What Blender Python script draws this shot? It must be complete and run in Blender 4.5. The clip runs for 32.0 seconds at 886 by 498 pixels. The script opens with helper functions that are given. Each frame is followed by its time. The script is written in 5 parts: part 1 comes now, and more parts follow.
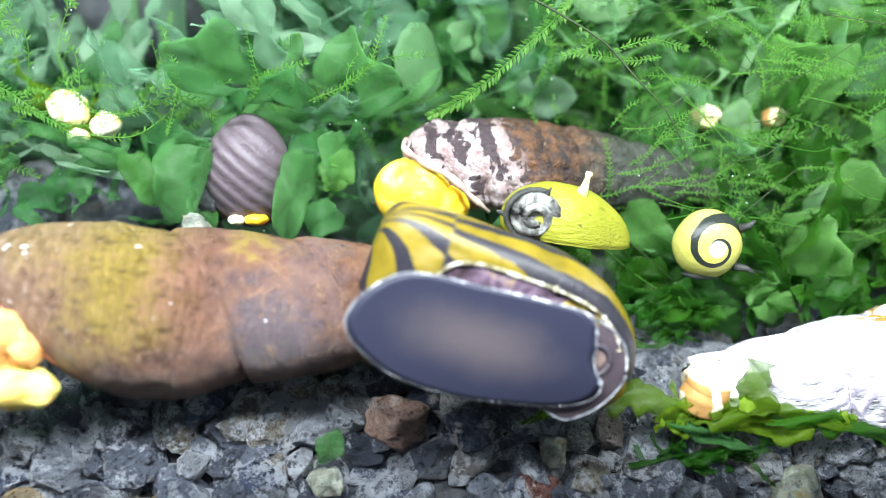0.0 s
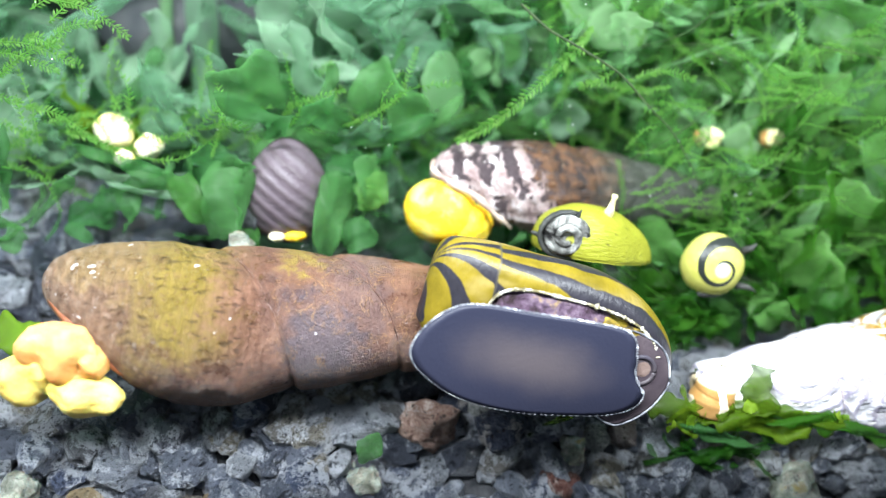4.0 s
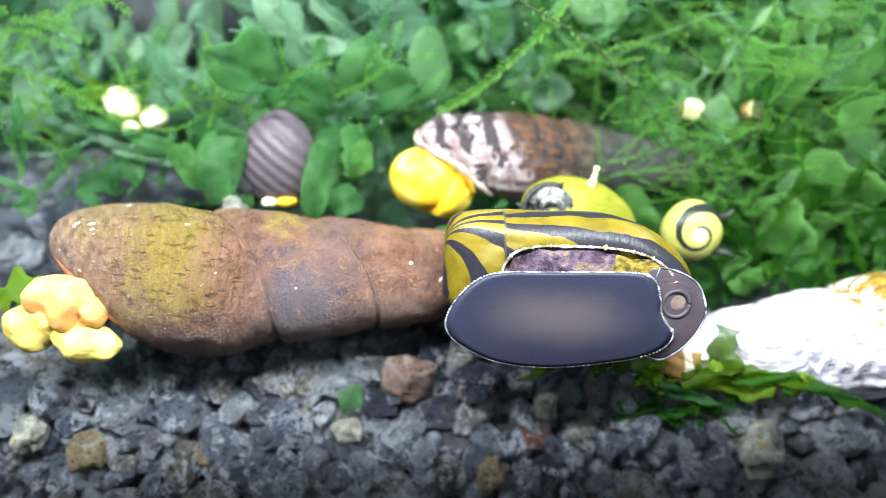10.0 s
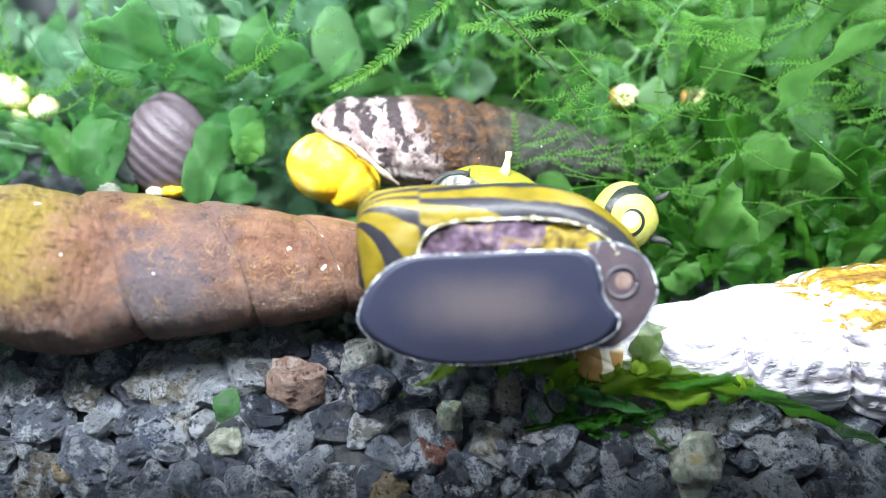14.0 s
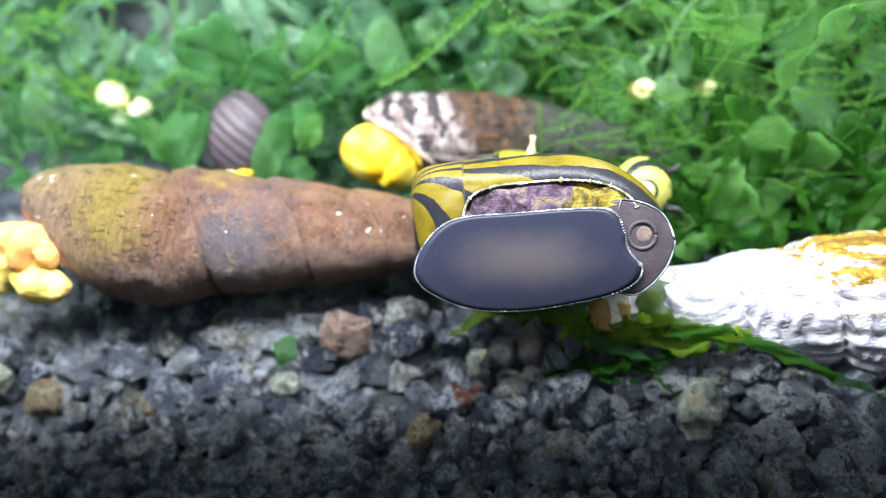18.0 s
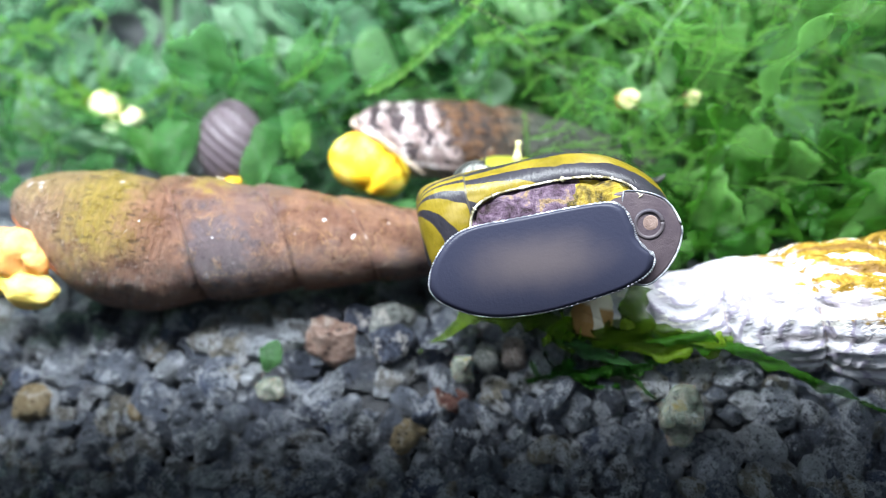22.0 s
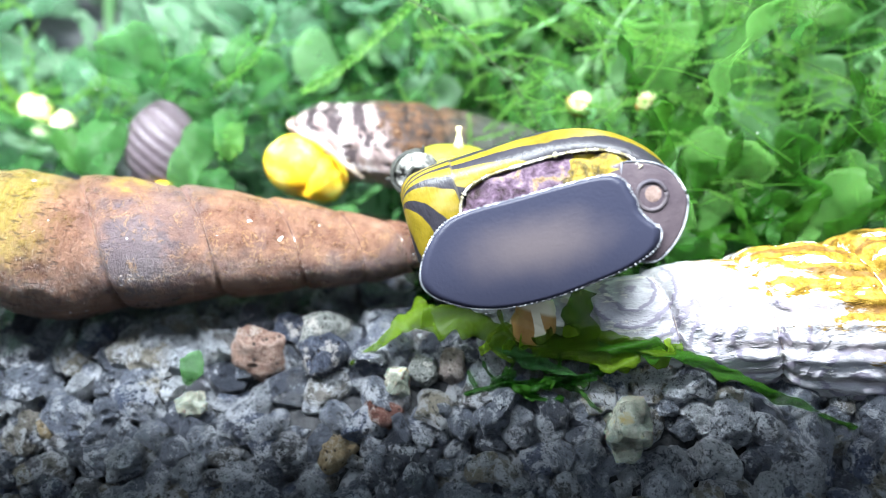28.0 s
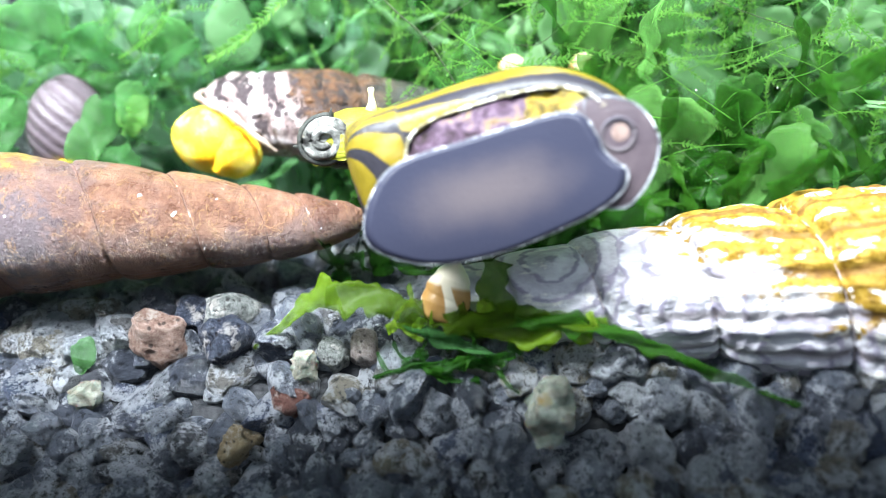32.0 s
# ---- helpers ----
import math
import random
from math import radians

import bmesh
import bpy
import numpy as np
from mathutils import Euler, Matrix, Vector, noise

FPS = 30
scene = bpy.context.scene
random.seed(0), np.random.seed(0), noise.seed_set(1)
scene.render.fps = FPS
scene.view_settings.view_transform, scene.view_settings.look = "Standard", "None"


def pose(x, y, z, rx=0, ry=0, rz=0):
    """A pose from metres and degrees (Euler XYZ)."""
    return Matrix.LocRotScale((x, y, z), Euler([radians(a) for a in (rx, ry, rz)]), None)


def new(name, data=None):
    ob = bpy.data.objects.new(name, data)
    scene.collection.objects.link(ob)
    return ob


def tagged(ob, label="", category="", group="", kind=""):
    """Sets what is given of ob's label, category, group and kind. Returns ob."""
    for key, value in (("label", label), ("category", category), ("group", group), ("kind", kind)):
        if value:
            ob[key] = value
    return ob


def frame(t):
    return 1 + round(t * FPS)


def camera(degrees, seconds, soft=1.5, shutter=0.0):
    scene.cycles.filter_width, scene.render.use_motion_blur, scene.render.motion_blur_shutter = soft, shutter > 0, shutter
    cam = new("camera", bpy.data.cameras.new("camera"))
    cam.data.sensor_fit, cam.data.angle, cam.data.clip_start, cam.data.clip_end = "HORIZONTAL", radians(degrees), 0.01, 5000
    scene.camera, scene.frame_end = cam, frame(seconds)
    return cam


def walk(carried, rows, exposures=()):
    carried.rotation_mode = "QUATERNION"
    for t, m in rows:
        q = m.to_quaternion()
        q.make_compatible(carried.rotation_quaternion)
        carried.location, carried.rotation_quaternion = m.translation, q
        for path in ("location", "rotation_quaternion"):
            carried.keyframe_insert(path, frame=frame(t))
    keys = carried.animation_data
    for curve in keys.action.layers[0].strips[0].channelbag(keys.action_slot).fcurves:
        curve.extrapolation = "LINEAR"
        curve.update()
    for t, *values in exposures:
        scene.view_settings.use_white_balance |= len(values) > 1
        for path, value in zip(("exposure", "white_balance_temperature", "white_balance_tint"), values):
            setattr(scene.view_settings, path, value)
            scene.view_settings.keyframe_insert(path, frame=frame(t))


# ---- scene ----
# One working unit is U metres; lengths below are in these units (about 9 mm).
U = 0.009
EYE, TILT = 2.0, -4.0
cam = camera(58.0, 32.0, soft=0.9)
cam.data.dof.use_dof = True
cam.data.dof.focus_distance = 9.4 * U
cam.data.dof.aperture_fstop = 10.5
ROWS = [
    (0.0, -0.6653, -1.6078, 0.7834, -3.244, -9.013, -0.236),
    (0.5, -0.6640, -1.5902, 0.8007, -3.290, -9.463, -0.328),
    (1.0, -0.6287, -1.6039, 0.7473, -3.275, -9.728, -0.375),
    (1.5, -0.4931, -1.5314, 0.7853, -2.475, -10.538, -0.165),
    (2.0, -0.5972, -1.5115, 0.7020, -3.252, -10.429, -0.275),
    (2.5, -0.4434, -1.5120, 0.6946, -2.412, -10.892, -0.145),
    (3.0, -0.5109, -1.3838, 0.7696, -2.955, -10.281, -0.287),
    (3.5, -1.3186, -2.1218, 1.1524, -4.624, -9.414, -0.377),
    (5.5, -1.1756, -2.3976, 1.2276, -4.470, -10.817, -0.192),
    (6.0, -1.0497, -2.4450, 1.2837, -3.964, -11.274, -0.088),
    (6.5, -1.0578, -2.4793, 1.2254, -3.900, -11.044, -0.120),
    (7.0, -0.9803, -2.4615, 1.1962, -3.426, -10.983, -0.030),
    (7.5, -0.9535, -2.4745, 1.1457, -3.357, -10.830, -0.114),
    (8.0, -0.8894, -2.4706, 1.1198, -3.032, -10.939, -0.095),
    (8.5, -0.8489, -2.4847, 1.0831, -2.825, -10.801, -0.082),
    (9.0, -0.7288, -2.5865, 1.0439, -2.503, -10.584, -0.091),
    (9.5, -0.6703, -2.9308, 1.0009, -2.162, -10.115, -0.229),
    (10.0, -0.5210, -2.9250, 0.9201, -1.577, -10.145, -0.178),
    (10.5, -0.4948, -2.8137, 0.8485, -1.369, -9.834, -0.255),
    (11.0, -0.1484, -2.9342, 0.5900, -0.805, -9.294, -0.177),
    (11.5, -0.1985, -3.0382, 0.6863, -0.580, -9.009, -0.341),
    (12.0, -0.2492, -3.1208, 0.7135, -0.619, -8.686, -0.415),
    (12.5, -0.1389, -3.0065, 0.6736, -0.544, -8.387, -0.415),
    (13.0, 0.1401, -2.8017, 0.6761, -0.578, -8.059, -0.714),
    (13.5, 1.3493, -1.8198, 0.2057, 0.694, -3.805, 0.156),
    (14.0, 1.0954, -1.9979, -0.1102, 0.140, -5.862, 0.188),
    (14.5, 1.1417, -2.1417, 0.0044, 0.757, -8.959, 0.716),
    (15.0, 0.8684, -2.3372, 0.2180, 1.965, -11.474, 0.718),
    (15.5, 1.1787, -2.6876, 0.0421, 3.175, -9.870, 1.071),
    (17.5, 1.3035, -3.5348, -0.6416, 4.373, -4.109, 0.441),
    (18.0, 1.7149, -3.4206, -0.9967, 5.519, -2.678, 0.495),
    (18.5, 1.5912, -3.3971, -0.9614, 5.744, -2.218, 0.447),
    (19.0, 1.6482, -3.1238, -0.9530, 6.038, -2.204, 0.534),
    (19.5, 1.6266, -2.8122, -0.8574, 5.700, -2.202, 0.612),
    (20.0, 1.6959, -2.7339, -0.8923, 5.866, -2.341, 0.661),
    (20.5, 1.6795, -3.1266, -0.9078, 5.176, -2.567, 0.580),
    (21.0, 1.7613, -3.1756, -0.9185, 5.506, -2.158, 0.560),
    (21.5, 1.8306, -3.4532, -1.0248, 5.237, -2.114, 0.430),
    (22.0, 1.9793, -3.4876, -1.0919, 5.795, -1.692, 0.379),
    (22.5, 1.9701, -3.5168, -1.1191, 5.893, -1.150, 0.336),
    (23.0, 1.9666, -3.4069, -1.1012, 5.680, -0.699, 0.251),
    (23.5, 2.0942, -3.1636, -1.1083, 5.624, -0.320, 0.376),
    (24.0, 2.1989, -2.9816, -1.1018, 5.338, 0.088, 0.302),
    (24.5, 2.2369, -3.0019, -1.1593, 5.502, 0.186, 0.278),
    (25.0, 2.2698, -2.9442, -1.1972, 5.377, 0.314, 0.290),
    (25.5, 2.2897, -2.9680, -1.2120, 5.074, 0.570, 0.310),
    (27.5, 2.5687, -2.9286, -1.4988, 4.834, 1.776, 0.268),
    (28.0, 2.6199, -2.7881, -1.5662, 5.089, 1.130, 0.309),
    (28.5, 2.8417, -2.6481, -1.8325, 5.409, 0.703, 0.593),
    (29.0, 2.7996, -2.7921, -1.7430, 5.624, 0.802, 0.702),
    (29.5, 2.8329, -2.7286, -1.6620, 6.213, 0.699, 0.771),
    (30.0, 2.8159, -2.8475, -1.6630, 5.998, 0.644, 0.832),
    (30.5, 2.8568, -2.7987, -1.6166, 6.256, 0.927, 0.764),
    (31.0, 3.0190, -2.5138, -1.8100, 6.526, 1.193, 0.805),
    (31.5, 3.2659, -2.4518, -1.7891, 6.768, 0.881, 1.058),
    (32.0, 3.7556, -1.8867, -1.9133, 6.019, 1.209, 1.550),
]
walk(cam, [(t, pose(0, 0, EYE * U, TILT) @ pose(U * x, U * y, U * z, 90 + pitch, roll, yaw)) for t, x, y, z, yaw, pitch, roll in ROWS],
     exposures=((0.0, 0.08), (2.0, 0.0), (11.0, 0.0), (12.0, 0.08), (13.0, 0.16), (14.0, 0.14), (15.0, 0.0), (15.5, 0.0), (18.0, 0.0), (20.5, 0.0), (24.0, 0.12), (25.5, 0.12), (27.5, 0.55), (28.0, 0.6), (29.0, 0.7), (30.0, 0.7), (31.0, 0.15), (32.0, 0.7)))


def place(x, y, z, rx=0, ry=0, rz=0):
    return pose(x * U, y * U, z * U, rx, ry, rz)


# ---- light: a white strip lamp over the tank, dim room light in front ----
world = bpy.data.worlds.new("room_light")
world.use_nodes = True
scene.world = world
world.node_tree.nodes["Background"].inputs[0].default_value = (0.70, 0.86, 1.0, 1)
world.node_tree.nodes["Background"].inputs[1].default_value = 0.75


def area_lamp(name, sx, sy, watts, m, colour):
    data = bpy.data.lights.new(name, "AREA")
    data.shape, data.size, data.size_y, data.energy, data.color = "RECTANGLE", sx * U, sy * U, watts, colour
    ob = new(name, data)
    ob.matrix_world = m
    return ob


area_lamp("tank_light", 28, 0.5, 1.95, place(-2.0, -2.2, 12.0, 35, 0, 0), (0.87, 0.955, 1.0))


# ---- materials ----
def nodes_of(name):
    m = bpy.data.materials.new(name)
    m.use_nodes = True
    return m, m.node_tree.nodes, m.node_tree.links, m.node_tree.nodes["Principled BSDF"]


class Net:
    """Short names for wiring one material."""

    def __init__(self, name):
        self.m, self.n, self.l, self.p = nodes_of(name)
        self.co = self.n.new("ShaderNodeTexCoord").outputs["Object"]

    def put(self, socket, value):
        if hasattr(value, "links"):
            self.l.new(value, socket)
        elif hasattr(value, "__len__") and len(value) == 3 and len(socket.default_value) == 4:
            socket.default_value = (*value, 1)
        else:
            socket.default_value = value

    def math(self, op, a, b=0.0, clamp=False):
        n = self.n.new("ShaderNodeMath")
        n.operation, n.use_clamp = op, clamp
        self.put(n.inputs[0], a), self.put(n.inputs[1], b)
        return n.outputs[0]

    def axes(self, stretch=(1, 1, 1)):
        n = self.n.new("ShaderNodeVectorMath")
        n.operation = "MULTIPLY"
        self.put(n.inputs[0], self.co)
        n.inputs[1].default_value = [s / U for s in stretch]
        return n.outputs[0]

    def xyz(self):
        n = self.n.new("ShaderNodeSeparateXYZ")
        self.put(n.inputs[0], self.axes())
        return n.outputs

    def noise(self, scale, detail=4.0, rough=0.6, stretch=(1, 1, 1), warp=0.0):
        n = self.n.new("ShaderNodeTexNoise")
        self.put(n.inputs["Vector"], self.axes(stretch))
        n.inputs["Scale"].default_value, n.inputs["Detail"].default_value = scale, detail
        n.inputs["Roughness"].default_value, n.inputs["Distortion"].default_value = rough, warp
        return n.outputs["Fac"]

    def cells(self, scale, stretch=(1, 1, 1)):
        n = self.n.new("ShaderNodeTexVoronoi")
        self.put(n.inputs["Vector"], self.axes(stretch))
        n.inputs["Scale"].default_value = scale
        return n.outputs["Distance"]

    def step(self, value, low, high):
        n = self.n.new("ShaderNodeMapRange")
        self.put(n.inputs[0], value)
        n.inputs[1].default_value, n.inputs[2].default_value = low, high
        n.interpolation_type = "SMOOTHSTEP"
        return n.outputs[0]

    def mix(self, fac, a, b):
        n = self.n.new("ShaderNodeMix")
        n.data_type = "RGBA"
        self.put(n.inputs[0], fac), self.put(n.inputs[6], a), self.put(n.inputs[7], b)
        return n.outputs[2]

    def ramp(self, fac, *stops):
        n = self.n.new("ShaderNodeValToRGB")
        while len(n.color_ramp.elements) < len(stops):
            n.color_ramp.elements.new(0.5)
        for e, (at, c) in zip(n.color_ramp.elements, stops):
            e.position, e.color = at, (*c, 1)
        self.put(n.inputs[0], fac)
        return n.outputs[0]

    def bump(self, height, depth, base=None):
        """Relief of that depth, in units."""
        n = self.n.new("ShaderNodeBump")
        self.put(n.inputs["Height"], height)
        n.inputs["Distance"].default_value = depth * U
        n.inputs["Strength"].default_value = 1.0
        if base is not None:
            self.l.new(base, n.inputs["Normal"])
        self.l.new(n.outputs[0], self.p.inputs["Normal"])
        return n.outputs[0]

    def done(self, colour, rough=0.5, **more):
        self.put(self.p.inputs["Base Color"], colour)
        self.put(self.p.inputs["Roughness"], rough)
        self.p.inputs["Specular IOR Level"].default_value = 0.18  # wet surfaces under water mirror little
        for k, v in more.items():
            self.put(self.p.inputs[k.replace("_", " ")], v)
        return self.m

    def random(self):
        return self.n.new("ShaderNodeObjectInfo").outputs["Random"]

    def island(self):
        return self.n.new("ShaderNodeNewGeometry").outputs["Random Per Island"]


def mottled(name, stops, scale=3.0, rough=0.5, relief=0.02, fine=14.0, **more):
    w = Net(name)
    n = w.noise(scale, 6, 0.65, warp=0.4)
    w.bump(w.noise(fine, 6, 0.7), relief)
    return w.done(w.ramp(n, *stops), rough, **more)


def stone_material(name, per_island=False):
    w = Net(name)
    r = w.island() if per_island else w.random()
    tone = w.ramp(r, (0.0, (0.045, 0.05, 0.07)), (0.18, (0.135, 0.15, 0.195)), (0.38, (0.215, 0.235, 0.29)), (0.52, (0.38, 0.395, 0.43)), (0.7, (0.075, 0.095, 0.165)), (0.86, (0.28, 0.25, 0.195)), (1.0, (0.07, 0.08, 0.115)))
    pits, holes = w.cells(7.0), w.cells(13.0)
    grain, patch, painted_glint = w.noise(7.0, 8, 0.85), w.noise(2.3, 5, 0.6), w.noise(12.0, 4, 0.7)
    # pale mineral crust in patches; black of the pores and white glints painted into the colour
    crust = w.step(w.math("ADD", w.math("MULTIPLY", patch, 0.8), w.math("ADD", w.math("MULTIPLY", grain, 0.9), w.math("MULTIPLY", r, 0.10))), 0.90, 1.0)
    col = w.mix(w.math("MULTIPLY", crust, 0.8), tone, (0.56, 0.58, 0.64))
    col = w.mix(w.math("MULTIPLY", w.step(grain, 0.47, 0.40), 0.9), col, (0.010, 0.012, 0.018))
    col = w.mix(w.math("MULTIPLY", w.step(pits, 0.26, 0.12), 0.5), col, (0.008, 0.009, 0.013))
    col = w.mix(w.math("MULTIPLY", w.math("MULTIPLY", w.step(holes, 0.30, 0.18), w.step(patch, 0.48, 0.58)), 0.45), col, (0.012, 0.013, 0.018))
    col = w.mix(w.math("MULTIPLY", w.step(painted_glint, 0.66, 0.73), 0.6), col, (0.70, 0.73, 0.80))
    height = w.math("ADD", w.math("MULTIPLY", w.step(pits, 0.02, 0.4), 0.6), w.math("ADD", w.math("MULTIPLY", grain, 1.6), w.math("MULTIPLY", w.step(holes, 0.05, 0.35), 0.25)))
    w.bump(height, 1.1)
    return w.done(col, 0.28, Specular_IOR_Level=0.5)


def tinted_stone(name, a, b):
    w = Net(name)
    pits, grain, patch = w.cells(6.0), w.noise(7.0, 8, 0.85), w.noise(2.2, 4, 0.6)
    col = w.mix(w.step(grain, 0.40, 0.62), a, b)
    col = w.mix(w.math("MULTIPLY", w.step(w.math("ADD", patch, grain), 1.06, 1.2), 0.6), col, (0.60, 0.55, 0.52))
    col = w.mix(w.math("MULTIPLY", w.step(pits, 0.30, 0.10), 0.8), col, (0.02, 0.014, 0.014))
    col = w.mix(w.math("MULTIPLY", w.step(grain, 0.43, 0.35), 0.8), col, (0.025, 0.016, 0.014))
    w.bump(w.math("ADD", w.math("MULTIPLY", w.step(pits, 0.02, 0.45), 0.6), w.math("MULTIPLY", grain, 1.6)), 0.45)
    return w.done(col, 0.4)


def quartz_material():
    w = Net("pale_quartz")
    n, f = w.noise(2.0, 5, 0.6), w.noise(9.0, 6, 0.75)
    col = w.ramp(n, (0.35, (0.12, 0.125, 0.10)), (0.5, (0.24, 0.25, 0.21)), (0.62, (0.42, 0.43, 0.37)), (0.72, (0.42, 0.34, 0.16)))
    col = w.mix(w.math("MULTIPLY", w.step(f, 0.44, 0.36), 0.6), col, (0.07, 0.075, 0.07))
    w.bump(f, 0.12)
    return w.done(col, 0.25, Subsurface_Weight=0.15, Subsurface_Scale=0.1 * U)


def leaf_material(name, dark, light, per_island=False, sheer=0.2):
    """Thin wet leaf: part of the light goes through it."""
    w = Net(name)
    r = w.island() if per_island else w.random()
    n = w.noise(2.4, 4, 0.6)
    col = w.mix(w.math("ADD", w.math("MULTIPLY", w.math("POWER", r, 1.6), 0.8), w.math("MULTIPLY", n, 0.35), True), dark, light)
    w.bump(w.noise(7.0, 4, 0.6), 0.012)
    w.done(col, 0.3)
    t = w.n.new("ShaderNodeBsdfTranslucent")
    w.l.new(col, t.inputs[0])
    mixer = w.n.new("ShaderNodeMixShader")
    mixer.inputs[0].default_value = 0.78
    out = w.n["Material Output"]
    w.l.new(w.p.outputs[0], mixer.inputs[1]), w.l.new(t.outputs[0], mixer.inputs[2])
    # one cell thick: some light passes straight through
    clear, blend = w.n.new("ShaderNodeBsdfTransparent"), w.n.new("ShaderNodeMixShader")
    blend.inputs[0].default_value = sheer
    w.l.new(mixer.outputs[0], blend.inputs[1]), w.l.new(clear.outputs[0], blend.inputs[2])
    w.l.new(blend.outputs[0], out.inputs[0])
    return w.m


STONE = stone_material("porous_lava_gravel")
STONE_FAR = stone_material("porous_lava_gravel_far", True)
RED_STONE = tinted_stone("red_lava_stone", (0.26, 0.15, 0.12), (0.46, 0.33, 0.28))
BROWN_STONE = tinted_stone("brown_lava_stone", (0.13, 0.055, 0.045), (0.25, 0.13, 0.11))
PINK_STONE = tinted_stone("pinkish_lava_stone", (0.26, 0.21, 0.20), (0.46, 0.40, 0.38))
BLUE_STONE = tinted_stone("blue_black_lava_stone", (0.025, 0.03, 0.05), (0.11, 0.125, 0.175))
GREY_STONE = tinted_stone("pale_grey_lava_stone", (0.15, 0.16, 0.155), (0.40, 0.41, 0.40))
TAN_STONE = tinted_stone("tan_stone", (0.30, 0.22, 0.13), (0.42, 0.34, 0.22))
PALE_STONE = quartz_material()
SOIL = mottled("dark_grit", ((0.3, (0.012, 0.013, 0.016)), (0.7, (0.06, 0.06, 0.065))), 6, 0.8, 0.06, 20)
LEAF = leaf_material("thallus_leaf", (0.055, 0.21, 0.045), (0.22, 0.46, 0.13), sheer=0.45)
# Water haze put into the colour: paler greens than the near leaves.
LEAF_HAZED = leaf_material("thallus_leaf_hazed", (0.16, 0.39, 0.15), (0.44, 0.66, 0.38), True, 0.5)
LEAF_HAZED_COOL = leaf_material("cool_thallus_leaf_hazed", (0.16, 0.36, 0.21), (0.42, 0.60, 0.43), True, 0.5)
LEAF_COOL = leaf_material("cool_green_leaf", (0.05, 0.20, 0.06), (0.19, 0.43, 0.15), sheer=0.45)
LEAF_LIME = leaf_material("lime_leaf", (0.18, 0.36, 0.02), (0.38, 0.54, 0.06), sheer=0.35)
LEAF_OLIVE = leaf_material("olive_green_leaf", (0.10, 0.20, 0.012), (0.25, 0.40, 0.03), sheer=0.42)
LEAF_DEEP = leaf_material("deep_green_leaf", (0.02, 0.105, 0.012), (0.075, 0.24, 0.025), sheer=0.4)
MOSS = leaf_material("moss_leaf", (0.10, 0.30, 0.05), (0.27, 0.50, 0.12), True)
STEM = mottled("dark_moss_stem", ((0.3, (0.012, 0.022, 0.012)), (0.7, (0.04, 0.06, 0.02))), 6, 0.6)
SEAM_BROWN = mottled("dark_seam_line", ((0.35, (0.035, 0.017, 0.013)), (0.58, (0.11, 0.055, 0.04)), (0.66, (0.55, 0.5, 0.48))), 7, 0.5, 0.02, 20)
SEAM_PINK = mottled("pinkish_grey_seam_line", ((0.35, (0.25, 0.18, 0.165)), (0.65, (0.46, 0.40, 0.41))), 6, 0.5, 0.02, 20)
BLACK = mottled("flat_black_blocker", ((0.3, (0.0012, 0.0012, 0.0012)), (0.7, (0.002, 0.002, 0.002))), 2, 1.0, 0.004, Specular_IOR_Level=0.0)


